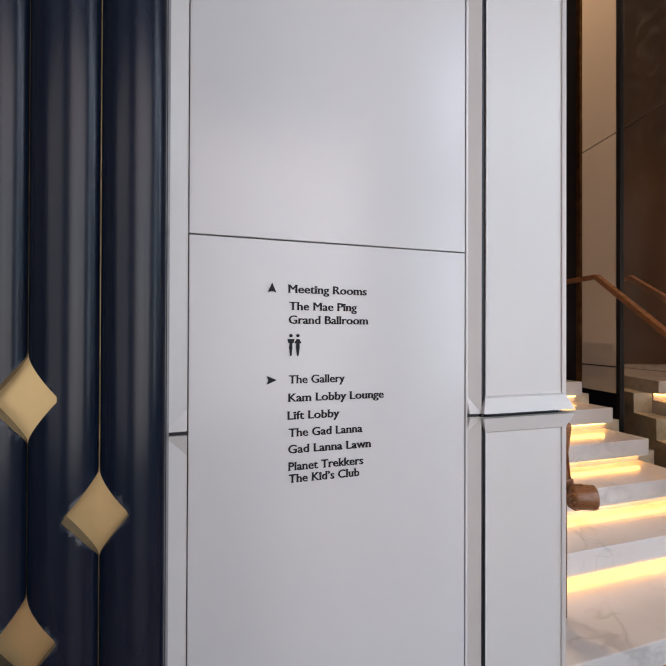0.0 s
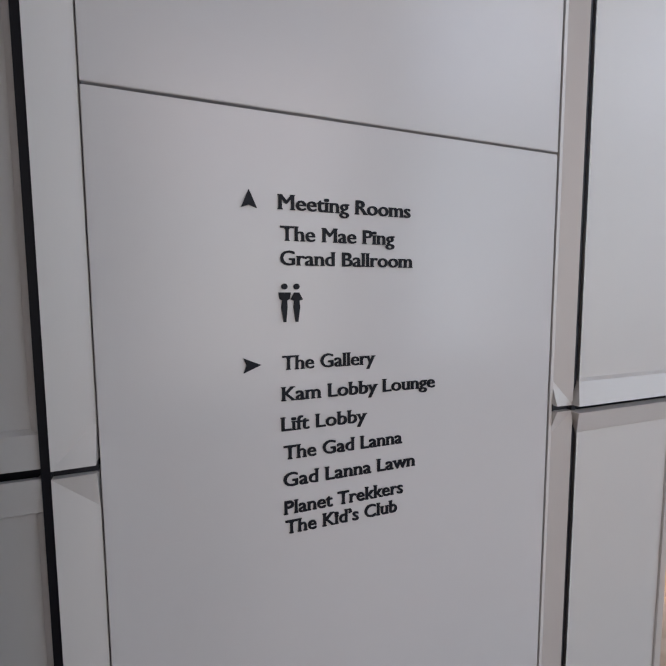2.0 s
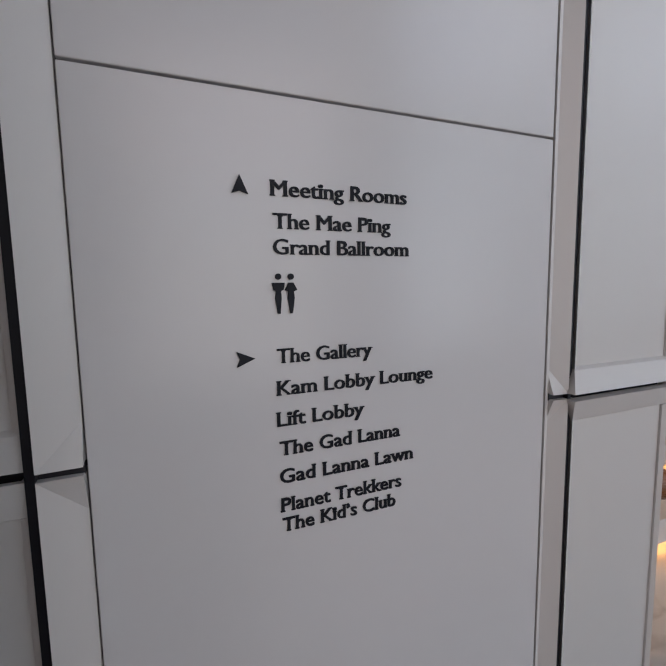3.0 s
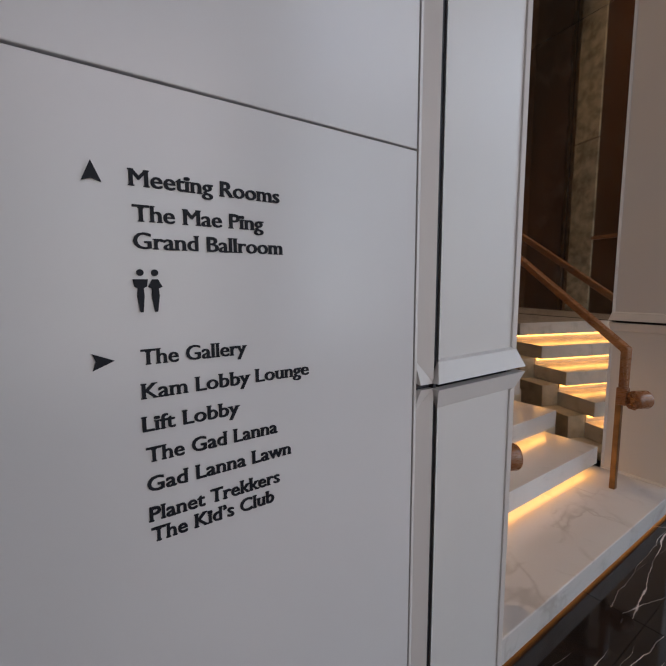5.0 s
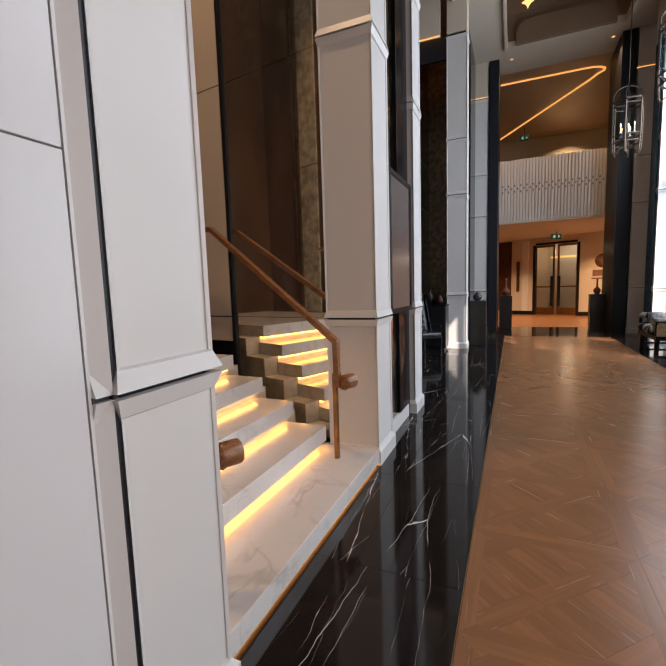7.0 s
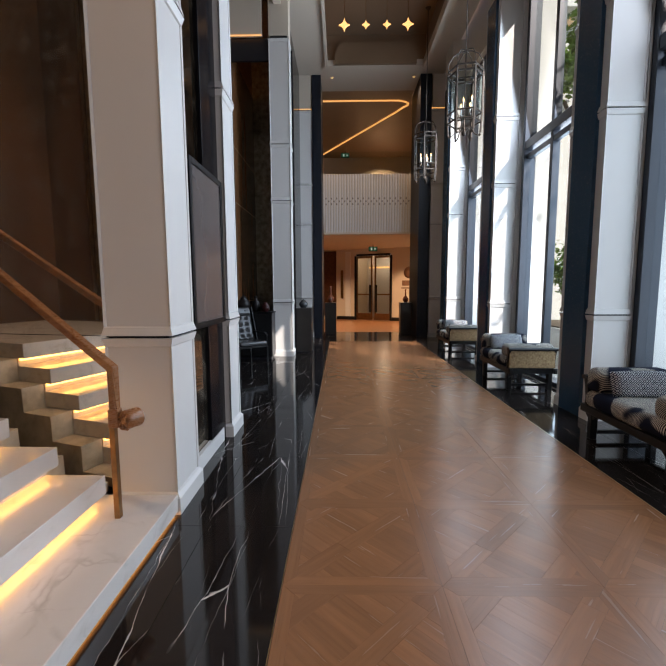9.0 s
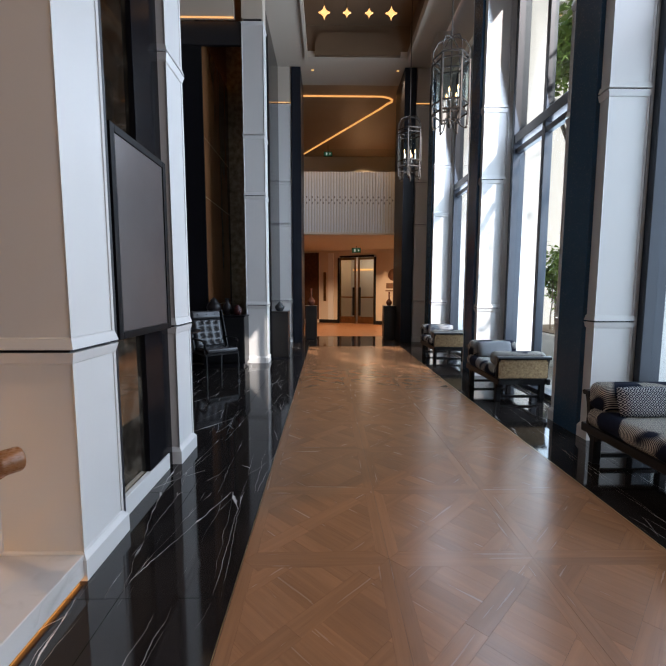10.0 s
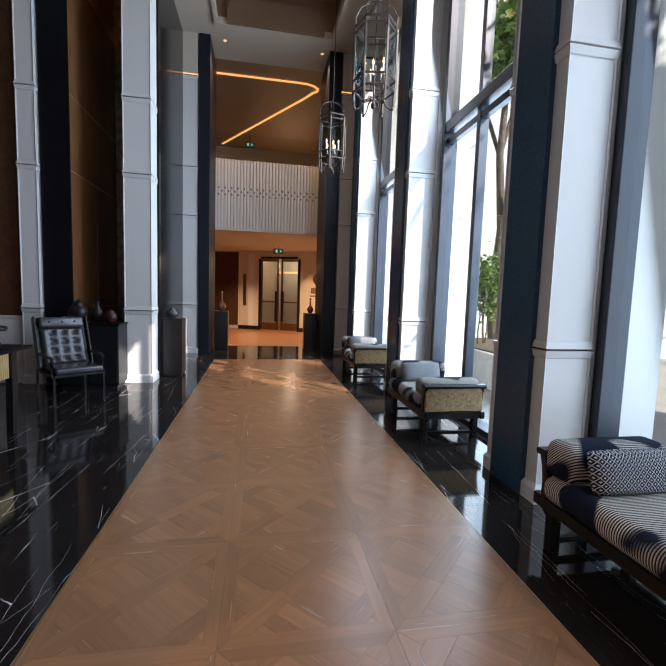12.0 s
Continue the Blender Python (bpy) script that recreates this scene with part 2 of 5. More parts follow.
def oak(name, turn, island=False):
    """Oiled oak with its grain along one direction of the plan; each block is cut from another place and differs a little in tone."""
    m = bpy.data.materials.new(name)
    m.use_nodes = True
    n, l = m.node_tree.nodes, m.node_tree.links
    b = n["Principled BSDF"]
    geo = n.new("ShaderNodeNewGeometry")
    if island:
        chance = geo.outputs["Random Per Island"]
    else:
        chance = n.new("ShaderNodeObjectInfo").outputs["Random"]
    rot, far = n.new("ShaderNodeVectorRotate"), n.new("ShaderNodeVectorMath")
    rot.rotation_type, rot.inputs["Angle"].default_value = "Z_AXIS", -radians(turn)
    l.new(geo.outputs["Position"], rot.inputs["Vector"])
    far.operation, far.inputs[1].default_value = "MULTIPLY_ADD", (31.0, 47.0, 5.0)
    l.new(chance, far.inputs[0]), l.new(rot.outputs[0], far.inputs[2])
    tones = []
    for stretch, scale, detail in (((1.2, 26.0, 1.0), 1.6, 5), ((5.0, 150.0, 1.0), 1.0, 3), ((1.0, 2.2, 1.0), 2.2, 3)):
        mp, no = n.new("ShaderNodeMapping"), n.new("ShaderNodeTexNoise")
        mp.inputs["Scale"].default_value = stretch
        no.inputs["Scale"].default_value, no.inputs["Detail"].default_value = scale, detail
        l.new(far.outputs[0], mp.inputs[0]), l.new(mp.outputs[0], no.inputs[0])
        tones.append(no.outputs[0])
    col = None
    for tone, lo, hi, k, a, c in ((tones[0], 0.35, 0.68, 0.55, (0.272, 0.130, 0.060), (0.190, 0.088, 0.039)), (tones[2], 0.40, 0.72, 0.55, None, (0.205, 0.100, 0.048)), (tones[1], 0.58, 0.80, 0.45, None, (0.13, 0.053, 0.022))):
        mr, mx = n.new("ShaderNodeMapRange"), n.new("ShaderNodeMix")
        mr.inputs[1].default_value, mr.inputs[2].default_value, mr.inputs[4].default_value = lo, hi, k
        mx.data_type = "RGBA"
        l.new(tone, mr.inputs[0]), l.new(mr.outputs[0], mx.inputs[0])
        if a:
            mx.inputs[6].default_value = (*a, 1)
        else:
            l.new(col, mx.inputs[6])
        mx.inputs[7].default_value = (*c, 1)
        col = mx.outputs[2]
    hsv, mr = n.new("ShaderNodeHueSaturation"), n.new("ShaderNodeMapRange")
    mr.inputs[3].default_value, mr.inputs[4].default_value = 0.87, 1.13
    l.new(chance, mr.inputs[0]), l.new(mr.outputs[0], hsv.inputs["Value"]), l.new(col, hsv.inputs["Color"]), l.new(hsv.outputs[0], b.inputs["Base Color"])
    r = n.new("ShaderNodeMapRange")
    r.inputs[3].default_value, r.inputs[4].default_value = 0.20, 0.31
    l.new(tones[0], r.inputs[0]), l.new(r.outputs[0], b.inputs["Roughness"])
    b.inputs["Specular IOR Level"].default_value = 0.62
    bp = n.new("ShaderNodeBump")
    bp.inputs["Strength"].default_value, bp.inputs["Distance"].default_value = 0.10, 0.0012
    l.new(tones[0], bp.inputs["Height"]), l.new(bp.outputs[0], b.inputs["Normal"])
    return m


OAK = [oak("oak_grain_%s" % k, a) for k, a in (("along", 0), ("across", 90), ("rising", 45), ("falling", 135))]
OAKFAR = [oak("oak_far_%s" % k, a, True) for k, a in (("along", 0), ("across", 90), ("rising", 45), ("falling", 135))]
OAKBED = material("oak_joint", (0.07, 0.030, 0.013), 0.6, alt=(0.045, 0.02, 0.009), scale=6)
RAILWOOD = material("teak_rail", (0.27, 0.115, 0.045), 0.28, alt=(0.17, 0.068, 0.026), scale=9, mix=0.9, grain=60, stretch=(1, 1, 4), bump=0.05)
BROWN = material("dark_walnut_panel", (0.085, 0.036, 0.016), 0.2, alt=(0.045, 0.019, 0.01), scale=2.2, mix=0.9, grain=35, stretch=(1, 1, 0.15))
WALNUT = material("gloss_walnut", (0.29, 0.13, 0.055), 0.18, alt=(0.18, 0.078, 0.033), scale=2.2, mix=0.9, grain=35, stretch=(1, 1, 0.15))
CARVED = material("carved_teak", (0.095, 0.040, 0.018), 0.38, alt=(0.05, 0.021, 0.010), scale=14, mix=1.0, grain=40, bump=0.5)
BEIGE = material("warm_plaster", (0.60, 0.52, 0.42), 0.75, alt=(0.55, 0.47, 0.38), scale=0.6, grain=120, bump=0.05)
CEIL = material("ceiling_plaster", (0.56, 0.49, 0.40), 0.8, alt=(0.52, 0.45, 0.36), scale=0.5, grain=100, bump=0.03)
COFFER = material("bronze_ceiling", (0.20, 0.13, 0.078), 0.45, alt=(0.14, 0.09, 0.053), scale=0.8)
FRAMEDARK = material("window_metal", (0.030, 0.036, 0.048), 0.35, metal=0.3, alt=(0.022, 0.027, 0.036))
LEATHER = material("black_leather", (0.036, 0.036, 0.038), 0.26, alt=(0.036, 0.035, 0.036), scale=8, grain=160, bump=0.15)
EBONY = material("ebonised_wood", (0.009, 0.009, 0.010), 0.3, alt=(0.015, 0.014, 0.013), scale=6, grain=50, stretch=(1, 1, 5), spec=0.22)
# raised grey base stands in for bright sky reflected in the display
SCREEN = material("tv_screen", (0.095, 0.080, 0.078), 0.22, alt=(0.065, 0.055, 0.054), scale=1.5)
PLASTIC = material("black_plastic", (0.004, 0.004, 0.005), 0.35, spec=0.1)
BRASS = material("aged_brass", (0.30, 0.17, 0.075), 0.35, metal=1.0, alt=(0.16, 0.09, 0.045), scale=12, mix=0.9)
IRON = material("bronze_iron", (0.060, 0.046, 0.036), 0.38, metal=0.6, alt=(0.09, 0.07, 0.055), scale=10)
STONEOUT = material("white_render", (0.68, 0.67, 0.64), 0.8, alt=(0.60, 0.58, 0.55), scale=1.4, grain=60, bump=0.1)
PAVE = material("outdoor_paving", (0.36, 0.33, 0.29), 0.8, alt=(0.27, 0.25, 0.22), scale=1.5, grain=40, bump=0.2)
LEAF = material("leaf_green", (0.12, 0.22, 0.035), 0.5, alt=(0.20, 0.30, 0.06), scale=4, mix=1.0)
BARK = material("bark", (0.16, 0.12, 0.085), 0.9, alt=(0.09, 0.07, 0.05), scale=9, mix=1.0, bump=0.5)
LED = material("led_strip", (1, 0.75, 0.4), 0.5, emit=(1.0, 0.50, 0.11), strength=6.5)
LEDSOFT = material("led_cove", (1, 0.75, 0.4), 0.5, emit=(1.0, 0.46, 0.12), strength=0.65)
FOOTLED = material("led_foot", (1, 0.75, 0.4), 0.5, emit=(1.0, 0.42, 0.09), strength=5.0)
FLAME = material("candle_bulb", (1, 0.8, 0.5), 0.4, emit=(1.0, 0.55, 0.2), strength=4.0)
GALLERYCEIL = material("gallery_ceiling", (0.36, 0.235, 0.145), 0.35, alt=(0.29, 0.185, 0.11), scale=0.8)
STAR = material("star_lamp", (1, 0.8, 0.5), 0.4, emit=(1.0, 0.48, 0.12), strength=1.15)


def mirror_material(name, tint, rough, spots, spot_colour, scale=7.0):
    """Antiqued mirror: a clear mirror with cloudy patina spots."""
    m = material(name, tint, rough, metal=1.0, alt=tint)
    n, l = m.node_tree.nodes, m.node_tree.links
    b = n["Principled BSDF"]
    geo, no = n.new("ShaderNodeNewGeometry"), n.new("ShaderNodeTexNoise")
    no.inputs["Scale"].default_value, no.inputs["Detail"].default_value = scale, 7
    l.new(geo.outputs["Position"], no.inputs[0])
    mr = n.new("ShaderNodeMapRange")
    mr.inputs[1].default_value, mr.inputs[2].default_value, mr.inputs[4].default_value = 0.5, 0.75, spots
    l.new(no.outputs[0], mr.inputs[0])
    mixer = n.new("ShaderNodeMix")
    mixer.data_type = "RGBA"
    mixer.inputs[6].default_value, mixer.inputs[7].default_value = (*tint, 1), (*spot_colour, 1)
    l.new(mr.outputs[0], mixer.inputs[0]), l.new(mixer.outputs[2], b.inputs["Base Color"])
    inv = n.new("ShaderNodeMapRange")
    inv.inputs[3].default_value, inv.inputs[4].default_value = 0.97, 0.6
    l.new(mr.outputs[0], inv.inputs[0]), l.new(inv.outputs[0], b.inputs["Metallic"])
    return m


MIRROR = mirror_material("antique_mirror", (0.90, 0.85, 0.76), 0.03, 0.22, (0.34, 0.29, 0.21), 13.0)
SMOKED = mirror_material("smoked_mirror", (0.17, 0.125, 0.085), 0.05, 0.4, (0.10, 0.075, 0.05), 9.0)
BRONZEMIRROR = mirror_material("bronze_mirror", (0.42, 0.36, 0.28), 0.05, 0.7, (0.38, 0.31, 0.22), 9.0)


def glass(name, tint=(0.93, 0.97, 0.97)):
    m = bpy.data.materials.new(name)
    m.use_nodes = True
    n, l = m.node_tree.nodes, m.node_tree.links
    n.remove(n["Principled BSDF"])
    tr, gl, mx, fr, pw = n.new("ShaderNodeBsdfTransparent"), n.new("ShaderNodeBsdfGlossy"), n.new("ShaderNodeMixShader"), n.new("ShaderNodeLayerWeight"), n.new("ShaderNodeMath")
    tr.inputs[0].default_value, gl.inputs["Roughness"].default_value = (*tint, 1), 0.02
    pw.operation, pw.inputs[1].default_value = "POWER", 4.0
    fr.inputs[0].default_value = 0.5
    l.new(fr.outputs["Facing"], pw.inputs[0]), l.new(pw.outputs[0], mx.inputs[0]), l.new(tr.outputs[0], mx.inputs[1]), l.new(gl.outputs[0], mx.inputs[2])
    l.new(mx.outputs[0], n["Material Output"].inputs[0])
    return m


GLASS = glass("clear_glass")


# ---- mesh helpers ----
def box(bm, x0, x1, y0, y1, z0, z1, bevel=0.0):
    r = bmesh.ops.create_cube(bm, size=1.0, matrix=Matrix.LocRotScale(((x0 + x1) / 2, (y0 + y1) / 2, (z0 + z1) / 2), None, (x1 - x0, y1 - y0, z1 - z0)))
    if bevel:
        es = list({e for v in r["verts"] for e in v.link_edges})
        bmesh.ops.bevel(bm, geom=es, offset=bevel, segments=2, profile=0.5, affect="EDGES")


def boxed(*a, bevel=0.0):
    bm = bmesh.new()
    box(bm, *a, bevel=bevel)
    return bm


def lathe(profile, seg=24, at=(0, 0, 0)):
    """A turned body from (radius, height) pairs."""
    bm = bmesh.new()
    rings = []
    for r, z in profile:
        rings.append([bm.verts.new((at[0] + r * math.cos(2 * math.pi * i / seg), at[1] + r * math.sin(2 * math.pi * i / seg), at[2] + z)) for i in range(seg)])
    for a, b in zip(rings, rings[1:]):
        for i in range(seg):
            bm.faces.new((a[i], a[(i + 1) % seg], b[(i + 1) % seg], b[i]))
    bm.faces.new(rings[0][::-1]), bm.faces.new(rings[-1])
    for f in bm.faces:
        f.smooth = len(f.verts) == 4
    return bm


def sweep(bm, pts, shape, closed=True, up=(0, 0, 1)):
    """A section (list of (side, up) offsets) carried along the points, mitred at the corners."""
    pts = [Vector(p) for p in pts]
    rings = []
    for i, p in enumerate(pts):
        d0 = (p - pts[i - 1]).normalized() if i else (pts[1] - p).normalized()
        d1 = (pts[i + 1] - p).normalized() if i + 1 < len(pts) else d0
        d = (d0 + d1).normalized()
        u = Vector(up)
        if abs(d.dot(u)) > 0.98:
            u = Vector((1, 0, 0))
        s = d.cross(u).normalized()
        w = s.cross(d).normalized()
        k = 1 / max(0.5, d.dot(d1))
        rings.append([bm.verts.new(p + s * a + w * b * k) for a, b in shape])
    n = len(shape)
    for a, b in zip(rings, rings[1:]):
        for i in range(n):
            f = bm.faces.new((a[i], a[(i + 1) % n], b[(i + 1) % n], b[i]))
            f.smooth = n > 6
    bm.faces.new(rings[0][::-1]), bm.faces.new(rings[-1])


def ring(r, seg=10):
    return [(r * math.cos(2 * math.pi * i / seg), r * math.sin(2 * math.pi * i / seg)) for i in range(seg)]


def tube(pts, r, seg=10):
    bm = bmesh.new()
    sweep(bm, pts, ring(r, seg))
    return bm


def prism(pts, a, b, axis="z"):
    """A polygon pushed from a to b along an axis; pts are the other two coordinates in order."""
    bm = bmesh.new()
    put = {"x": lambda p, c: (c, p[0], p[1]), "y": lambda p, c: (p[0], c, p[1]), "z": lambda p, c: (p[0], p[1], c)}[axis]
    lo, hi = [bm.verts.new(put(p, a)) for p in pts], [bm.verts.new(put(p, b)) for p in pts]
    bm.faces.new(lo[::-1]), bm.faces.new(hi)
    for i in range(len(pts)):
        j = (i + 1) % len(pts)
        bm.faces.new((lo[i], lo[j], hi[j], hi[i]))
    bmesh.ops.recalc_face_normals(bm, faces=bm.faces[:])
    return bm


def part(name, bm, mat, parent=None, label=""):
    me = bpy.data.meshes.new(name)
    bm.to_mesh(me)
    bm.free()
    me.materials.append(mat)
    ob = new(name, me)
    if parent:
        ob.parent = parent
    if label:
        ob["label"] = label
    return ob


ORIGIN = [0.0, 0.0]        # where the current part of the plan is laid out from


def zone(x, y):
    ORIGIN[:] = [x, y]


def thing(name, label, category, group="", kind="", at=(0, 0, 0), rz=0):
    ob = new(name)
    ob.matrix_basis = pose(at[0] + ORIGIN[0], at[1] + ORIGIN[1], at[2], 0, 0, rz)
    return tagged(ob, label, category, group, kind)


def placed(ob):
    ob.location = (ob.location.x + ORIGIN[0], ob.location.y + ORIGIN[1], ob.location.z)
    return ob


def solid(name, bm, mat, label, category, group="", kind=""):
    return tagged(placed(part(name, bm, mat)), label, category, group, kind)


def structure(name, bm, mat, label):
    return tagged(placed(part(name, bm, mat)), label, name.split("_")[0], kind="structure")


# ---- setting: floors, walls, ceilings ----
JOINTS = [0.0, 1.13, 3.18, 4.27, 6.24]     # heights of the horizontal joints in the cladding
structure("floor", boxed(-4.2, 14.6, -2.75, 4.6, -0.14, -0.010), JOINT, "grey grout bed under the polished stone floor")
structure("floor_foyer", boxed(14.2, 22.0, -6.0, 4.0, -0.14, 0.0), WOOD, "polished brown timber floor of the lift foyer")


def clad_panel(x0, x1, y0, y1, z0, z1, lip=0.014, slope=0.05, border=0.055, gap=0.0075, plinth=False, sink=0.012):
    """One storey of a pier's cladding: its ends flare out to the joints, and each side has a sunk field."""
    bm = bmesh.new()
    low = [(z0 + gap, lip), (z0 + gap + slope, 0.0)]
    if plinth:
        low = [(z0, 0.02), (z0 + 0.105, 0.02), (z0 + 0.13, 0.0)]
    rows = [(low[0][0], -0.007)] + low + [(z1 - gap - slope, 0.0), (z1 - gap, lip), (z1 - gap, -0.007)]
    rings = [[bm.verts.new(p) for p in ((x0 - o, y0 - o, z), (x1 + o, y0 - o, z), (x1 + o, y1 + o, z), (x0 - o, y1 + o, z))] for z, o in rows]
    fields = []
    for i, (a, b) in enumerate(zip(rings, rings[1:])):
        for k in range(4):
            f = bm.faces.new((a[k], a[(k + 1) % 4], b[(k + 1) % 4], b[k]))
            if i == len(low):
                fields.append(f)
    r = bmesh.ops.inset_individual(bm, faces=fields, thickness=border, depth=0.0, use_even_offset=True)
    r = bmesh.ops.inset_individual(bm, faces=fields, thickness=0.006, depth=-sink, use_even_offset=True)
    bmesh.ops.recalc_face_normals(bm, faces=bm.faces[:])
    return bm


def pier(name, x0, x1, y0, y1, label, group, joints=JOINTS, lip=0.014):
    p = thing(name, label, "pier", group, "structure")
    part("core", boxed(x0 + 0.018, x1 - 0.018, y0 + 0.018, y1 - 0.018, 0, joints[-1]), BLACKGAP, p, "black shadow gap")
    part("head", boxed(x0 + 0.004, x1 - 0.004, y0 + 0.004, y1 - 0.004, joints[-1] + 0.05, 7.15), BEIGE, p, "warm plaster pier head")
    part("neck", boxed(x0 + 0.03, x1 - 0.03, y0 + 0.03, y1 - 0.03, joints[-1], joints[-1] + 0.05), BLACKGAP, p)
    for i, (a, b) in enumerate(zip(joints, joints[1:])):
        part("panel", clad_panel(x0, x1, y0, y1, a, b, lip, plinth=i == 0), WHITE, p)
    return p


pier("pier_stair_near", 1.0, 1.345, 1.205, 1.66, "white lacquered panel pier beside the lit stair", "hall piers", lip=0.02)
pier("pier_stair_far", 3.28, 3.68, 1.275, 1.685, "white lacquered panel pier between stair and screen", "hall piers")
pier("pier_screen", 4.66, 5.02, 1.29, 1.655, "white lacquered panel pier beside the wall screen", "hall piers")
zone(0, 0.14)
pier("pier_lounge", 9.41, 9.79, 1.10, 1.49, "white lacquered panel pier at the lounge's end", "hall piers")
pier("pilaster_lounge", 9.38, 9.50, 2.645, 2.885, "white lacquered pilaster on the lounge's end wall", "hall piers")
zone(0, 0.18)
pier("pier_portal_left", 12.75, 13.0, 0.84, 1.25, "white lacquered panel pier of the end portal", "hall piers")
pier("pier_portal_right", 12.75, 13.0, -2.85, -2.45, "white lacquered panel pier of the end portal", "hall piers")

zone(0, 0)
# wall that carries the directory, and the wall beyond it
structure("wall_sign_backing", boxed(-1.6, 0.985, 1.245, 1.66, 0, 6.62), BLACKGAP, "black backing wall of the white panels")


def bevel_strip(xi, xo, z0, z1, yi, yo, low, high):
    """A slanting strip beside the sunk directory panel, its ends drawn forward at the joints."""
    bm = bmesh.new()
    s = 0.06
    zs = [z0, z0 + s, z1 - s, z1]
    rows = [(yo + 0.003 if low else yi), yi, yi, (yo + 0.003 if high else yi)]
    inner = [bm.verts.new((xi, y, z)) for y, z in zip(rows, zs)]
    outer = [bm.verts.new((xo, yo, z0)), bm.verts.new((xo, yo, z1))]
    back = [bm.verts.new((xi, yi + 0.015, z0)), bm.verts.new((xi, yi + 0.015, z1)), bm.verts.new((xo, yi + 0.015, z0)), bm.verts.new((xo, yi + 0.015, z1))]
    bm.faces.new((inner[0], inner[1], outer[0])), bm.faces.new((inner[3], outer[1], inner[2]))
    bm.faces.new((inner[1], inner[2], outer[1], outer[0]))
    bm.faces.new((outer[0], outer[1], back[3], back[2]))
    bm.faces.new((inner[0], inner[1], inner[2], inner[3], back[1], back[0]))
    bm.faces.new((inner[0], outer[0], back[2], back[0])), bm.faces.new((inner[3], outer[1], back[3], back[1]))
    bmesh.ops.recalc_face_normals(bm, faces=bm.faces[:])
    return bm


sign_wall = thing("wall_sign", "white lacquered wall bay with a sunk directory panel", "wall", kind="structure")
for (a, b), low, high in (((0.0, 1.124), False, True), ((1.136, 3.174), True, True), ((3.186, 6.24), True, False)):
    part("bevel", bevel_strip(0.043, -0.013, a, b, 1.230, 1.205, low, high), WHITE, sign_wall)
    part("bevel", bevel_strip(0.942, 0.984, a, b, 1.230, 1.205, low, high), WHITE, sign_wall)
part("joint", boxed(0.9845, 0.9855, 1.2075, 1.245, 0, 6.24), BLACKGAP, sign_wall, "black shadow gap")
part("joint", boxed(0.986, 0.9985, 1.2105, 1.245, 0, 6.24), BLACKGAP, sign_wall, "black shadow gap")
part("joint", boxed(-0.0265, -0.0135, 1.2115, 1.245, 0, 6.24), BLACKGAP, sign_wall, "black shadow gap")
part("joint", boxed(-0.013, 0.044, 1.219, 1.2295, 1.122, 1.138), BLACKGAP, sign_wall, "black shadow gap")
part("joint", boxed(0.941, 0.984, 1.219, 1.2295, 1.122, 1.138), BLACKGAP, sign_wall, "black shadow gap")
part("fillet", boxed(0.934, 0.942, 1.222, 1.245, 0, 6.62), WHITE, sign_wall)
part("upper_panel", boxed(0.046, 0.931, 1.224, 1.244, 1.6825, 6.62, bevel=0.002), SIGNWHITE, sign_wall, "plain white lacquered panel")
part("lower_panel", boxed(0.046, 0.931, 1.224, 1.244, 0.0, 1.6785, bevel=0.002), SIGNWHITE, sign_wall, "white lacquered directory panel")
wall_left = thing("wall_hall_near", "white lacquered panels beside the directory", "wall", kind="structure")
for i, (a, b) in enumerate(zip(JOINTS, JOINTS[1:])):
    part("panel", clad_panel(-1.0, -0.027, 1.221, 1.40, a, b, lip=0.003, border=0.05, plinth=i == 0), WHITE, wall_left)

structure("wall_near_end", boxed(-4.4, -4.2, -2.9, 4.6, -0.1, 7.6), BEIGE, "plain warm wall closing the hall")
structure("wall_near_left", boxed(-4.2, -1.6, 1.24, 1.44, 0, 7.2), WHITE, "plain white wall of the hall")
structure("wall_stair_left", boxed(1.06, 1.26, 1.69, 5.0, 0, 7.2), BROWN, "dark walnut wall beside the stair")
structure("wall_stair_back", boxed(1.0, 5.2, 5.0, 5.2, 0, 7.2), BROWN, "dark walnut wall behind the stair landing")
structure("wall_lounge_back", boxed(4.2, 9.7, 4.4, 4.6, 0, 7.2), CARVED, "carved teak wall behind the lounge")
structure("wall_lounge_side", prism([(3.80, 1.68), (3.98, 1.68), (4.4, 4.6), (4.2, 4.6)], 0, 7.2), BROWN, "dark wall between stair and lounge")
zone(0, 0.10)
structure("wall_lounge_end", boxed(9.52, 9.72, 2.50, 4.4, 0, 6.25), LOUNGESTONE, "glossy brown marble end wall of the lounge")
recess = thing("wall_recess", "glossy dark walnut wall with thin brass seams in the recess", "wall", kind="structure")
part("backing", boxed(9.725, 12.2, 2.31, 2.46, 0, 7.15), BLACKGAP, recess)
for x0, x1 in ((9.53, 10.52), (10.525, 11.55)):
    for z0, z1 in ((0.0, 1.125), (1.135, 3.175), (3.185, 4.265), (4.275, 6.05)):
        part("panel", boxed(x0, x1, 2.283, 2.308, z0, z1, bevel=0.002), WALNUT, recess)
for z in (1.13, 3.18, 4.27):
    part("seam", boxed(9.53, 11.55, 2.286, 2.309, z - 0.004, z + 0.004), GOLD, recess, "thin brass seam")
part("light_strip", boxed(9.55, 11.5, 2.300, 2.307, 6.051, 6.057), FOOTLED, recess, "warm light strip on top of the panels")
part("upper_panel", boxed(9.53, 11.55, 2.3085, 2.3098, 6.09, 7.14), RAILWOOD, recess, "lit teak panel above the light strip")
structure("wall_recess_end", boxed(11.56, 11.75, 1.42, 2.305, 0, 7.15), PATINA, "patinated stone end of the recess")
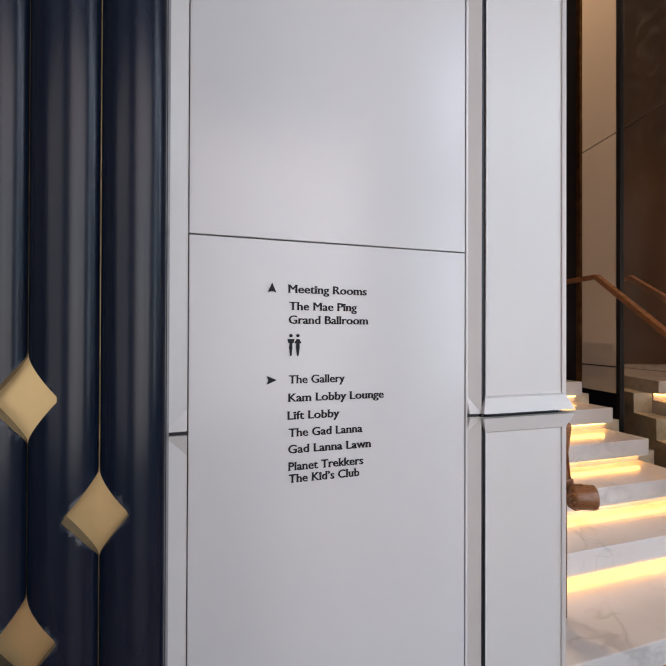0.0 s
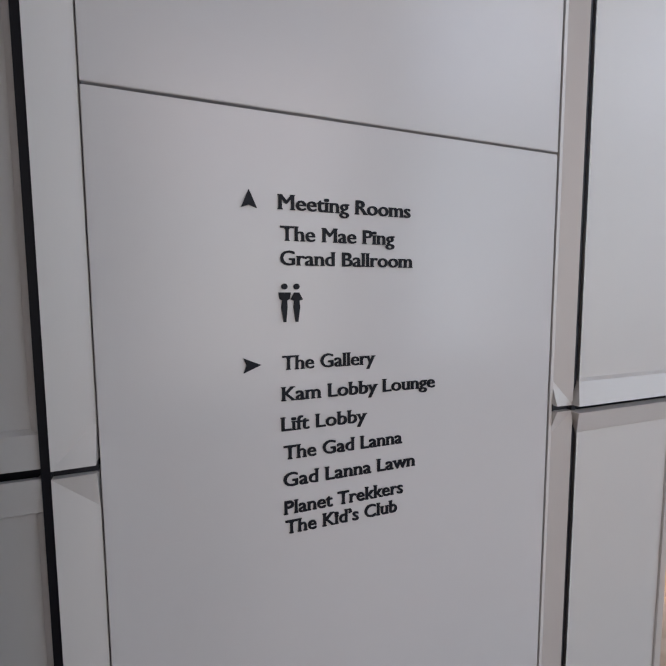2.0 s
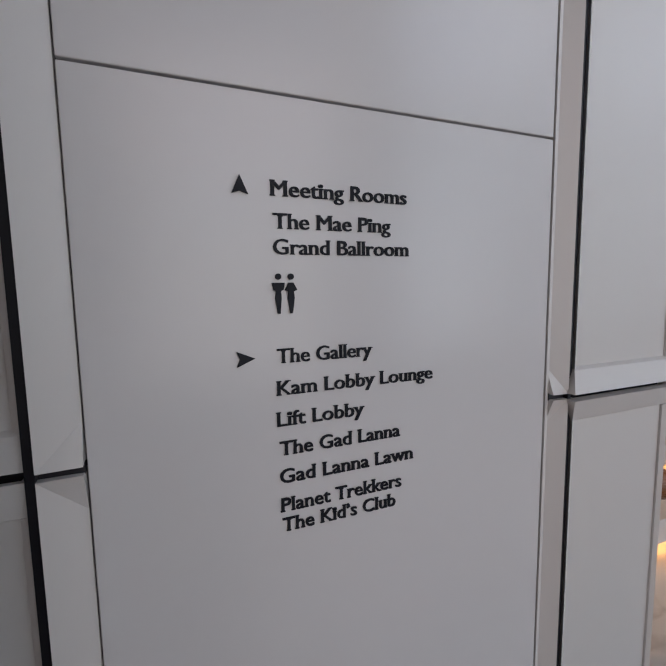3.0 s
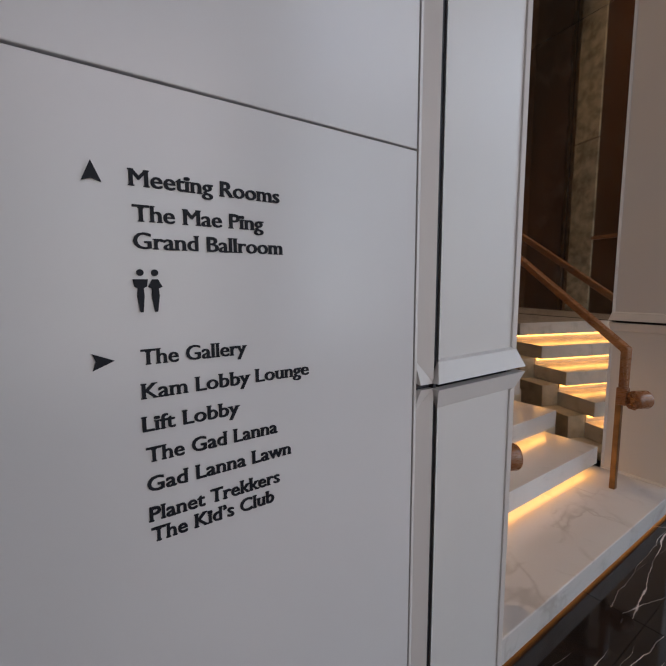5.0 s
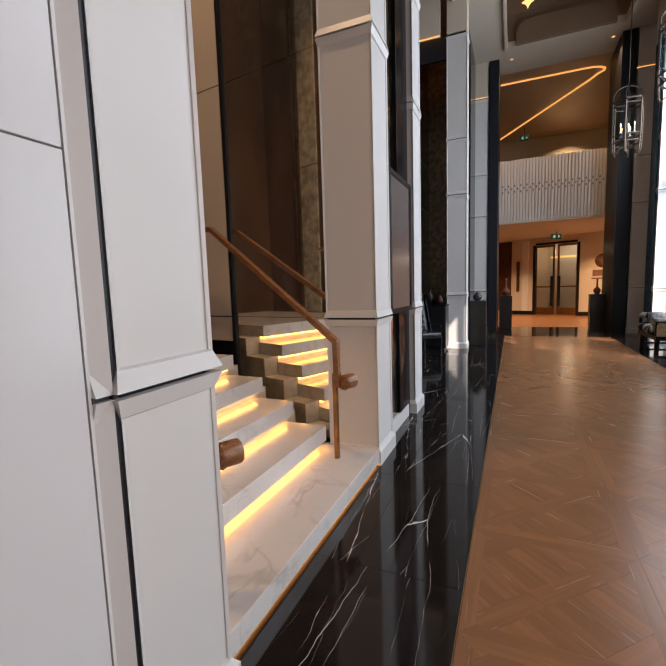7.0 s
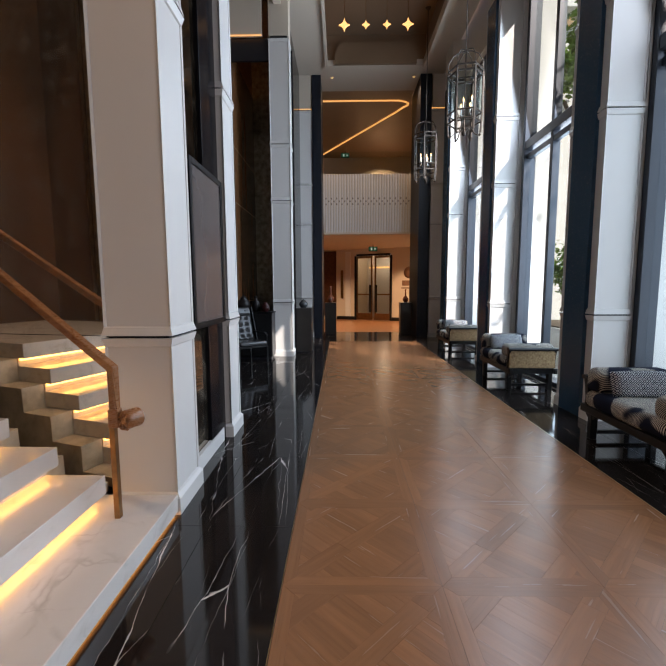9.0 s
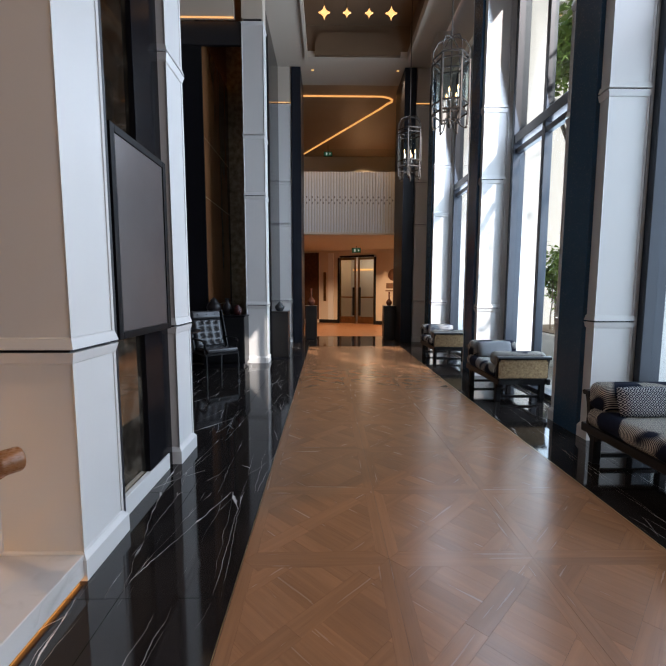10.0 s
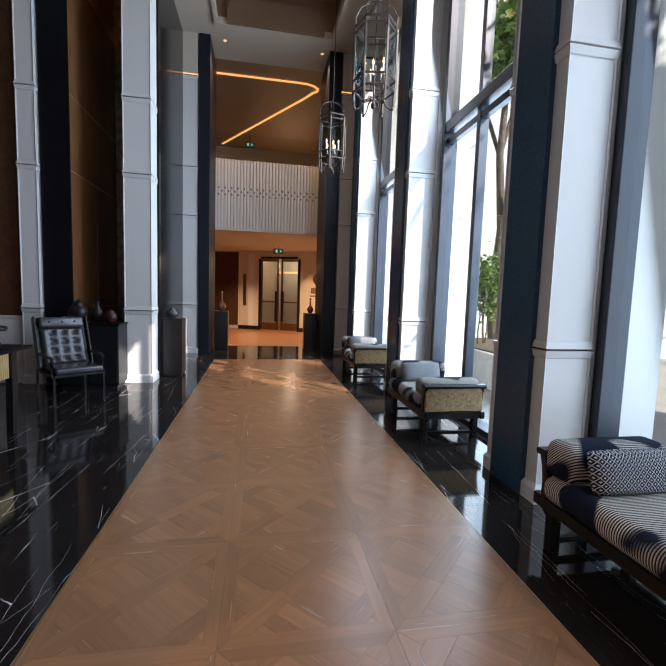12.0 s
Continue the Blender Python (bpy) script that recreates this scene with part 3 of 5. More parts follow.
structure("wall_beyond_lounge", boxed(9.72, 13.0, 1.25, 1.45, 0, 7.2), BLACKLAC, "black lacquered wall behind the pedestal")

zone(0.12, -0.03)
# window wall: piers with navy centres, windows between them
for i, x0 in enumerate((-1.0, 2.02, 5.04, 8.06, 11.08)):
    p = pier("pier_window", x0, x0 + 0.66, -2.73, -2.365, "white panel pier with a navy centre at the windows", "window piers")
    part("navy_panel", boxed(x0 + 0.14, x0 + 0.55, -2.42, -2.335, 0, 6.24, bevel=0.004), NAVYDARK, p, "glossy navy panel")
    part("reveal", boxed(x0 + 0.01, x0 + 0.65, -2.95, -2.746, 0, 6.24), WHITE, p)
    part("outer_fin", boxed(x0 + 0.03, x0 + 0.63, -3.36, -2.951, -0.05, 7.4), STONEOUT, p, "white rendered outer fin")
structure("wall_window_head", boxed(-4.2, 13.0, -2.97, -2.66, 6.24, 7.6), BEIGE, "plaster head above the windows")
structure("wall_window_end", boxed(11.74, 13.2, -3.0, -2.86, 0, 6.24), WHITE, "plain white wall past the last window")
structure("wall_window_start", boxed(-4.2, -3.4, -3.0, -2.66, 0, 6.24), WHITE, "plain white wall before the first window")


def window(name, x0, x1, jamb=0.0):
    w = thing(name, "tall window with dark metal frame and clear panes", "window", "hall windows", "structure")
    y0, y1, top = -2.95, -2.76, 6.24
    xa, xm = x1 - 0.08 - jamb, x1 - 1.02
    if jamb:
        part("jamb_panel", boxed(xa + 0.08, x1, -2.93, -2.86, 0.0, top), WHITE, w, "white jamb panel")
    for nm, b in (("stile", (x0, x0 + 0.06, y0, y1, 0.0, top)), ("stile", (xa, xa + 0.08, y0, y1, 0.0, top)), ("mullion", (xm - 0.04, xm + 0.04, y0 + 0.04, y1 - 0.04, 0.07, top - 0.07)), ("sill", (x0 + 0.06, xa, y0, y1, 0.0, 0.07)), ("head", (x0 + 0.06, xa, y0, y1, top - 0.07, top)), ("transom", (x0 + 0.06, xa, y0 + 0.02, y1 - 0.01, 3.66, 3.80)), ("transom_rail", (x0 + 0.06, xa, y0 + 0.06, y1 - 0.05, 3.52, 3.60))):
        part(nm, boxed(*b, bevel=0.006), FRAMEDARK, w)
    for a, b in ((x0 + 0.06, xm - 0.04), (xm + 0.04, xa)):
        for c, d in ((0.07, 3.52), (3.80, top - 0.07)):
            g = part("pane", boxed(a, b, -2.865, -2.857, c, d), GLASS, w)
            g.visible_shadow = False
    return w


for i, (wx0, wx1) in enumerate(WINDOW_X):
    window("window_%d" % (i + 1), wx0, wx1, 0.12 if i >= 3 else 0.0)

zone(0, 0.12)
# ceiling: plaster with a bronze coffer, warm light in its coves
cb = bmesh.new()
box(cb, -4.2, 12.31, 0.50, 1.22, 7.15, 7.3), box(cb, -4.2, 12.31, -2.70, -2.10, 7.15, 7.3), box(cb, 12.31, 13.6, -2.70, 1.22, 7.15, 7.3), box(cb, -4.2, -3.5, -2.1, 0.50, 7.15, 7.3)
box(cb, -3.5, 12.31, 0.44, 0.50, 7.08, 7.3), box(cb, -3.5, 12.31, -2.1, -2.04, 7.08, 7.3)
structure("ceiling", cb, CEIL, "pale plaster ceiling round a dark coffer")
cb = bmesh.new()
box(cb, -3.6, 12.5, -2.3, 0.8, 7.9, 8.0), box(cb, 12.31, 12.45, -2.3, 0.8, 7.3, 7.9), box(cb, -3.6, 12.31, 0.50, 0.62, 7.3, 7.9), box(cb, -3.6, 12.31, -2.2, -2.1, 7.3, 7.9), box(cb, -3.65, -3.5, -2.1, 0.5, 7.3, 7.9)
structure("ceiling_coffer", cb, COFFER, "dark bronze sunk ceiling panel")
# rounded cove at the coffer's end
cove = [(0.25, 7.16)] + [(0.25 - 0.28 + 0.28 * math.cos(a), 7.40 + 0.28 * math.sin(a)) for a in (0, 0.4, 0.8, 1.2, 1.57)] + [(-1.85 + 0.28 - 0.28 * math.cos(a), 7.40 + 0.28 * math.sin(a)) for a in (1.57, 1.2, 0.8, 0.4, 0)] + [(-1.85, 7.16)]
structure("trim_cove", prism(cove, 12.20, 12.305, "x"), COFFER, "rounded plaster cove at the coffer's end")
for side, ly in (("left", 0.47), ("right", -2.07)):
    structure("trim_coffer_light_" + side, boxed(-3.4, 12.2, ly - 0.02, ly + 0.02, 7.301, 7.318), LEDSOFT, "warm light strip hidden on the coffer ledge")
structure("ceiling_lounge", boxed(1.0, 13.0, 1.22, 5.2, 7.15, 7.3), CEIL, "plaster ceiling over stair and lounge")
# band above the piers with a warm light line
structure("wall_band_left", boxed(-4.2, 12.75, 1.26, 1.40, 6.85, 7.15), BEIGE, "warm plaster band above the piers")
zone(0, 0.14)
structure("trim_pier_dark", boxed(9.80, 9.93, 1.07, 1.30, 0, 6.24), BLACKLAC, "black strip beside the lounge pier")
structure("wall_lounge_band", boxed(9.40, 9.50, 1.62, 5.0, 6.30, 7.15), BEIGE, "warm plaster band above the lounge wall")
structure("trim_light_lounge", boxed(9.37, 9.395, 1.62, 4.4, 6.27, 6.29), LEDSOFT, "warm light line above the lounge wall")
structure("trim_lounge_black", boxed(9.46, 9.52, 1.5, 4.4, 5.86, 6.26), BLACKGAP, "black band above the lounge panels")

zone(0, 0.18)
# end portal, gallery and foyer
structure("trim_light_portal", boxed(12.76, 12.79, 0.84, 1.24, 6.27, 6.29), LEDSOFT, "warm light line above the portal pier")
structure("trim_light_portal_right", boxed(12.76, 12.79, -2.80, -2.42, 6.27, 6.29), LEDSOFT, "warm light line above the portal pier")
structure("wall_portal_left", boxed(12.72, 14.1, 0.58, 0.815, 0, 7.14), PORTALDARK, "black lacquered side of the end portal")
structure("wall_portal_right", boxed(12.72, 14.1, -2.42, -2.12, 0, 7.14), PORTALDARK, "black lacquered side of the end portal")
structure("wall_portal_left_far", boxed(13.02, 14.1, 0.83, 1.26, 0, 7.14), BLACKLAC, "dark wall beside the portal")
structure("wall_gallery_left", boxed(14.1, 21.5, 1.26, 1.46, 3.3, 7.6), BEIGE, "warm side wall of the gallery")
structure("wall_gallery_right", boxed(14.1, 21.5, -5.2, -5.0, 3.3, 7.6), BEIGE, "warm side wall of the gallery")
structure("wall_outer_right", boxed(13.2, 14.3, -3.0, -2.43, 0, 7.6), BLACKLAC, "dark wall beside the portal")
structure("wall_gallery_corner", boxed(14.1, 14.3, -6.0, -2.44, 3.1, 7.6), BEIGE, "plain wall beside the gallery")
structure("ceiling_gallery", boxed(13.7, 21.7, -6, 4, 7.33, 7.5), GALLERYCEIL, "dark bronze ceiling of the gallery")
structure("ceiling_portal_step", boxed(13.6, 13.7, -2.7, 1.26, 7.15, 7.5), CEIL, "plaster step in the ceiling")
structure("floor_gallery", boxed(14.3, 21.5, -5.0, 1.26, 3.30, 3.9), BEIGE, "gallery floor slab")
structure("wall_gallery_back", boxed(20.6, 20.8, -6, 4, 3.3, 7.6), BEIGE, "warm wall of the upper gallery")
structure("ceiling_foyer", boxed(14.3, 22, -6, 4, 3.1, 3.29), BEIGE, "warm plaster ceiling of the foyer")
structure("wall_foyer_left", boxed(14.3, 22, 2.6, 2.8, 0, 3.1), BROWN, "dark timber side wall of the foyer")
structure("wall_foyer_right", boxed(14.3, 20, -4.2, -4.0, 0, 3.1), BEIGE, "warm side wall of the foyer")
structure("wall_foyer_front_left", boxed(14.1, 14.3, 0.83, 2.8, 0, 3.1), BEIGE, "warm wall beside the portal")
structure("wall_foyer_front_right", boxed(14.1, 14.3, -4.2, -2.44, 0, 3.1), BEIGE, "warm wall beside the portal")

zone(0.12, -0.03)
# outdoors
structure("eave", boxed(-4.4, 13.2, -3.50, -2.98, 6.86, 7.1), STONEOUT, "white projecting eave above the windows")
structure("ground", boxed(-300, 300, -400, -2.8, -0.3, -0.05), PAVE, "paved ground outside the windows")

zone(0, 0)
# ---- directory lettering ----
def lettering(text, x0, x1, z, cap, mat):
    """Raised letters in the built-in font, set to a cap height and drawn to the line's width, with slab serifs on the stems."""
    cu = bpy.data.curves.new("lettering", "FONT")
    cu.body, cu.extrude, cu.resolution_u = text, 0.05, 3
    tmp = new("tmp", cu)
    bpy.context.view_layer.update()
    me = bpy.data.meshes.new_from_object(tmp.evaluated_get(bpy.context.evaluated_depsgraph_get()))
    bpy.data.objects.remove(tmp)
    xs = [v.co.x for v in me.vertices]
    k, lo = (x1 - x0) / (max(xs) - min(xs)), min(xs)
    bm = bmesh.new()
    feet = set()
    for e in me.edges:
        a, b = (me.vertices[i].co for i in e.vertices)
        if a.z > 0 and b.z > 0 and abs(a.y - b.y) < 0.003 and 0.045 < abs(a.x - b.x) < 0.14:
            feet.add((round(min(a.x, b.x), 3), round(max(a.x, b.x), 3), round(a.y, 2)))
    for shift, depth in ((-0.019, 0.0030), (0.019, 0.0033)):
        vs = [bm.verts.new((x0 + (v.co.x + shift - lo) * k, -(0.0 if v.co.z < 0 else depth), z + v.co.y * cap / 0.71)) for v in me.vertices]
        for f in me.polygons:
            bm.faces.new([vs[i] for i in f.vertices])
    for a, b, y in feet:
        if -0.02 < y < 0.03 or y > 0.40:
            down = -0.043 if y > 0.3 else 0.0
            box(bm, x0 + (a - 0.060 - lo) * k, x0 + (b + 0.060 - lo) * k, -0.0027, 0.0, z + (y + down) * cap / 0.71, z + (y + down + 0.043) * cap / 0.71)
    ob = part("lettering", bm, mat)
    ob.location = (0, 1.224, 0)
    return tagged(ob, "raised charcoal lettering on the white directory panel", "lettering", "directory")


LINES = [("Meeting Rooms", 0.326, 0.573, 1.525), ("The Mae Ping", 0.328, 0.540, 1.474), ("Grand Ballroom", 0.327, 0.577, 1.4335), ("The Gallery", 0.328, 0.501, 1.256), ("Kam Lobby Lounge", 0.327, 0.632, 1.202), ("Lift Lobby", 0.325, 0.484, 1.149), ("The Gad Lanna", 0.328, 0.560, 1.098), ("Gad Lanna Lawn", 0.327, 0.588, 1.049), ("Planet Trekkers", 0.328, 0.563, 0.998), ("The Kid\u2019s Club", 0.329, 0.550, 0.962)]
for text, x0, x1, z in LINES:
    lettering(text, x0, x1, z, 0.0252, LETTER)


def plate(name, pts, label):
    return solid(name, prism(pts, 1.2195, 1.2245, "y"), LETTER, label, "sign symbol", "directory")


plate("arrow_up", [(0.264, 1.5245), (0.2765, 1.553), (0.289, 1.5245), (0.2765, 1.529)], "raised charcoal arrow pointing up")
plate("arrow_right", [(0.262, 1.255), (0.267, 1.2675), (0.262, 1.280), (0.291, 1.2675)], "raised charcoal arrow pointing sideways")


def disc(cx, cz, r, n=12):
    return [(cx + r * math.cos(2 * math.pi * i / n), cz + r * math.sin(2 * math.pi * i / n)) for i in range(n)]


toilets = thing("toilet_symbol", "raised charcoal washroom symbol on the panel", "sign symbol", "directory", at=(0, 0, 0))
for cx, top in ((0.333, [(-0.0105, 1.388), (0.0105, 1.388), (0.0085, 1.377), (0.004, 1.3745), (0.0045, 1.363), (0.002, 1.338), (-0.002, 1.338), (-0.0055, 1.363), (-0.004, 1.3745), (-0.0085, 1.377)]), (0.354, [(-0.004, 1.388), (0.004, 1.388), (0.0105, 1.376), (0.0045, 1.374), (0.0055, 1.363), (0.002, 1.338), (-0.002, 1.338), (-0.0055, 1.363), (-0.0045, 1.374), (-0.0105, 1.376)])):
    part("body", prism([(cx + a, b) for a, b in top], 1.2195, 1.2245, "y"), LETTER, toilets)
    part("head", prism(disc(cx, 1.398, 0.0050), 1.2195, 1.2245, "y"), LETTER, toilets)

# ---- navy ribbed screen with gold lozenges ----
screen = thing("ribbed_screen", "navy lacquered ribbed screen with gold lozenge inlays", "screen", at=(0.030, 0, 0))
part("carcass", boxed(-1.02, 0.002, 0.715, 0.765, 0, 6.2, bevel=0.003), NAVY, screen)
part("backing", boxed(-1.0, -0.006, 0.706, 0.714, 0, 6.2), GOLD, screen, "brushed gold backing seen in the lozenges")
PITCH, PERIOD, DIA = 0.092, 0.345, 0.062


def rib(xc, zl, zr):
    """A half-round rib, cut back on each side where lozenges open; zl, zr: the height of each side's topmost lozenge."""
    def cut(z, top):
        if z > top + DIA:
            return 0.0
        d = abs((z - top + PERIOD / 2) % PERIOD - PERIOD / 2)
        return max(0.0, 1 - d / DIA) ** 1.2 * 0.0445
    bm = bmesh.new()
    rows, z = [], 0.0
    while z < 6.2:
        rows.append(z)
        z += 0.0078 if 0.7 < z < 2.0 else 0.25
    rows.append(6.2)
    lo, hi, prev = xc - PITCH / 2 + 0.0008, xc + PITCH / 2 - 0.0008, None
    for z in rows:
        a, b = lo + cut(z, zl), hi - cut(z, zr)
        line = []
        for k in range(15):
            x = min(b, max(a, lo + (hi - lo) * (0.5 - 0.5 * math.cos(math.pi * k / 14))))
            u = max(-1, min(1, (x - xc) / (PITCH / 2)))
            line.append(bm.verts.new((x, 0.7045 - 0.024 * (1 - u * u) ** 0.5, z)))
        line = [bm.verts.new((a, 0.7055, z))] + line + [bm.verts.new((b, 0.7055, z))]
        if prev:
            for k in range(16):
                bm.faces.new((prev[k], prev[k + 1], line[k + 1], line[k])).smooth = 0 < k < 15
        prev = line
    return bm


for i in range(10):
    tops = [-9.0 if k == 0 else 1.134 + 0.1735 * (k - 1) for k in (i + 1, i)]
    part("rib", rib(-0.044 - PITCH * i, *tops), NAVY, screen)

# ---- stair ----
RISE, Z0 = 0.176, 0.13
stair = thing("stair", "white marble stair with warm light under each nosing", "stair", at=(0, 0, 0))
part("platform", boxed(1.36, 3.27, 1.272, 5.0, 0.020, Z0, bevel=0.005), STEP, stair)
part("platform_foot", boxed(1.36, 3.27, 1.31, 1.6, 0.0, 0.020), BLACKGAP, stair)
part("foot_light", boxed(1.38, 3.26, 1.295, 1.308, 0.004, 0.016), FOOTLED, stair, "dim warm light strip under the platform")
for i in range(5):
    y = 1.665 + 0.28 * i
    z = Z0 + RISE * i
    part("step", boxed(1.38, 3.165, y, y + 0.36 if i < 4 else 5.0, z + 0.060, z + RISE, bevel=0.004), STEP, stair)
    part("riser", boxed(1.38, 3.160, y + 0.075, y + 0.36 if i < 4 else 5.0, z, z + 0.060), STEP, stair)
    part("light_strip", boxed(1.40, 3.15, y + 0.056, y + 0.072, z + 0.040, z + 0.058), LED, stair, "warm glowing light strip")

zig = [(1.745, Z0)]
for i in range(5):
    zig += [(1.745 + 0.28 * i, Z0 + RISE * i + 0.058), (2.020 + 0.28 * i if i < 4 else 4.9, Z0 + RISE * i + 0.058)]
# zigzag fill added in the gap, standing in for the mirrored skirting
part("stringer", prism(zig + [(4.9, Z0)], 3.1655, 3.325, "x"), STRINGER, stair, "mottled tan fill imitating spotted mirror beside the steps")

DIRX, DIRY = math.cos(radians(80)), math.sin(radians(80))


def along(s, off=0.0, ox=3.34, oy=1.69):
    return (ox + DIRX * s + DIRY * off, oy + DIRY * s - DIRX * off)


mirror_wall = thing("wall_stair_mirror", "antiqued mirror wall with white panels beside the stair", "wall", kind="structure")
part("backing", prism([along(-0.02, 0.012), along(3.3, 0.012), along(3.3, 0.1), along(-0.02, 0.1)], 0.13, 7.2), BLACKGAP, mirror_wall)
for a, b in ((0.14, 1.128), (1.132, 3.178), (3.182, 4.268), (4.272, 7.1)):
    part("mirror", prism([along(0.015, 0), along(1.03, 0), along(1.03, 0.008), along(0.015, 0.008)], a, b), MIRROR, mirror_wall, "spotted antique mirror pane")
part("edge", prism([along(-0.005, -0.006), along(0.013, -0.006), along(0.013, 0.01), along(-0.005, 0.01)], 0.13, 7.1), BLACKGAP, mirror_wall)
part("edge", prism([along(1.035, -0.02), along(1.075, -0.02), along(1.075, 0.01), along(1.035, 0.01)], 0.13, 7.1), BLACKGAP, mirror_wall)
for a, b in ((0.9, 1.124), (1.136, 3.174), (3.186, 7.1)):
    part("panel", prism([along(1.085, -0.015), along(1.50, -0.015), along(1.50, 0.01), along(1.085, 0.01)], a, b), BEIGE, mirror_wall, "off-white panel")
part("edge", prism([along(1.51, -0.03), along(1.56, -0.03), along(1.56, 0.01), along(1.51, 0.01)], 0.9, 7.1), BRASS, mirror_wall)


def handrail(name, x, lean, label):
    """Square teak rail: a post, the raking rail, a level length, and a carved drum at the foot."""
    h = thing(name, label, "handrail", "stair handrails")
    sq = [(-0.024, -0.021), (0.024, -0.021), (0.024, 0.021), (-0.024, 0.021)]
    dx = lean
    bm = bmesh.new()
    sweep(bm, [(x, 1.462, 0.72), (x, 1.462, 0.99), (x + 0.37 * dx, 2.80, 1.92), (x + 0.53 * dx, 3.70, 1.93)], sq)
    bmesh.ops.bevel(bm, geom=bm.edges[:], offset=0.004, segments=1, profile=0.5, affect="EDGES")
    part("rail", bm, RAILWOOD, h)
    part("post", boxed(x - 0.017, x + 0.017, 1.462, 1.494, 0.13, 0.745, bevel=0.003), BRASS, h, "slim bronze post")
    part("socket", boxed(x - 0.027, x + 0.027, 1.436, 1.492, 0.66, 0.765, bevel=0.006), RAILWOOD, h)
    drum = lathe([(0.001, -0.044), (0.040, -0.044), (0.050, -0.038), (0.053, -0.028), (0.053, 0.046), (0.049, 0.054), (0.034, 0.056), (0.030, 0.050), (0.001, 0.050)], 28)
    drum.transform(pose(x + 0.012, 1.385, 0.705, 0, 90, -28))
    d = part("drum", drum, RAILWOOD, h, "carved round teak finial")
    for k in range(9):
        a = 2 * math.pi * k / 9
        leaf = bmesh.new()
        bmesh.ops.create_uvsphere(leaf, u_segments=8, v_segments=6, radius=1.0, matrix=pose(x + 0.012, 1.385, 0.705, 0, 90, -28) @ Matrix.Translation((0.034 * math.cos(a), 0.034 * math.sin(a), -0.044)) @ Matrix.Rotation(a, 4, "Z") @ Matrix.Diagonal((0.016, 0.008, 0.007, 1)))
        part("carved_leaf", leaf, RAILWOOD, d)
    brk = bmesh.new()
    sweep(brk, [(x, 1.445, 0.69), (x + 0.003, 1.42, 0.66), (x + 0.006, 1.39, 0.655)], [(-0.02, -0.012), (0.02, -0.012), (0.02, 0.012), (-0.02, 0.012)])
    part("bracket", brk, RAILWOOD, h)
    return h


zone(0, 0.03)
handrail("handrail", 3.005, 1.0, "square teak handrail with carved drum and bronze post")
handrail("handrail", 1.635, -0.5, "square teak handrail with carved drum and bronze post")

zone(0, 0)
pil = thing("wall_stair_pilaster", "patinated mirror pilaster beside the stair landing", "wall", kind="structure")
for a, b in ((1.01, 3.165), (3.18, 7.1)):
    part("panel", boxed(1.262, 1.285, 3.82, 4.18, a, b, bevel=0.004), PATINA, pil, "patinated mirror panel")
part("edge", boxed(1.262, 1.295, 4.19, 4.22, 1.01, 7.1), BRASS, pil)
part("edge", boxed(1.262, 1.29, 4.28, 4.30, 1.01, 7.1), BRASS, pil)

zone(0.02, 0.045)
# ---- wall screen niche ----
niche = thing("screen_niche", "black niche with bronze mirror behind the wall screen", "wall", kind="structure", at=(0, 0, 0))
part("mirror", boxed(3.73, 4.20, 1.332, 1.342, 0.02, 2.36), BRONZEMIRROR, niche, "bronze antique mirror strip")
part("mirror", boxed(3.73, 4.20, 1.332, 1.342, 2.365, 6.2), SMOKED, niche, "dark smoked mirror strip")
part("backing", boxed(3.72, 4.66, 1.345, 1.60, 0.0, 6.2), BLACKGAP, niche)
part("black_panel", boxed(4.205, 4.62, 1.30, 1.344, 0.0, 6.2, bevel=0.002), BLACKLAC, niche, "black lacquered panel")
part("kerb", boxed(3.755, 4.545, 1.292, 1.328, 0.0, 0.125, bevel=0.003), WHITE, niche, "white lacquered kerb")
part("post", boxed(3.715, 3.752, 1.262, 1.345, 0.0, 6.2, bevel=0.002), BLACKGAP, niche)
tv = thing("wall_screen", "switched-off upright wall screen in a black frame", "screen", at=(0, 0, 0))
part("casing", boxed(3.775, 4.59, 1.275, 1.298, 1.12, 2.36, bevel=0.006), PLASTIC, tv)
part("display", boxed(3.83, 4.535, 1.2665, 1.2745, 1.165, 2.315), SCREEN, tv, "glass display with the sky's reflection painted grey")
for nm, b in (("bezel", (3.775, 3.829, 1.258, 1.274, 1.12, 2.36)), ("bezel", (4.536, 4.59, 1.258, 1.274, 1.12, 2.36)), ("bezel", (3.83, 4.535, 1.258, 1.274, 1.12, 1.164)), ("bezel", (3.83, 4.535, 1.258, 1.274, 2.316, 2.36))):
    part(nm, boxed(*b, bevel=0.003), PLASTIC, tv)
part("bracket", boxed(4.0, 4.3, 1.2985, 1.331, 1.5, 2.0), PLASTIC, tv)

zone(0, 0.10)
# ---- lounge end wall ----
lounge_wall = thing("wall_lounge_panels", "glossy bronze and walnut panels on the lounge end wall", "wall", kind="structure")
part("dark_strip", boxed(9.47, 9.515, 2.285, 2.67, 0, 5.85), BLACKLAC, lounge_wall, "black marble strip")
part("dado", boxed(9.44, 9.515, 2.935, 4.38, 0.0, 0.97, bevel=0.006), WHITE, lounge_wall, "white lacquered dado panel")
part("dado_cap", boxed(9.425, 9.515, 2.935, 4.38, 0.974, 1.01, bevel=0.004), WHITE, lounge_wall)
part("panel_frame", boxed(9.43, 9.515, 2.935, 2.985, 1.02, 5.85, bevel=0.008), BROWN, lounge_wall, "walnut panel frame")
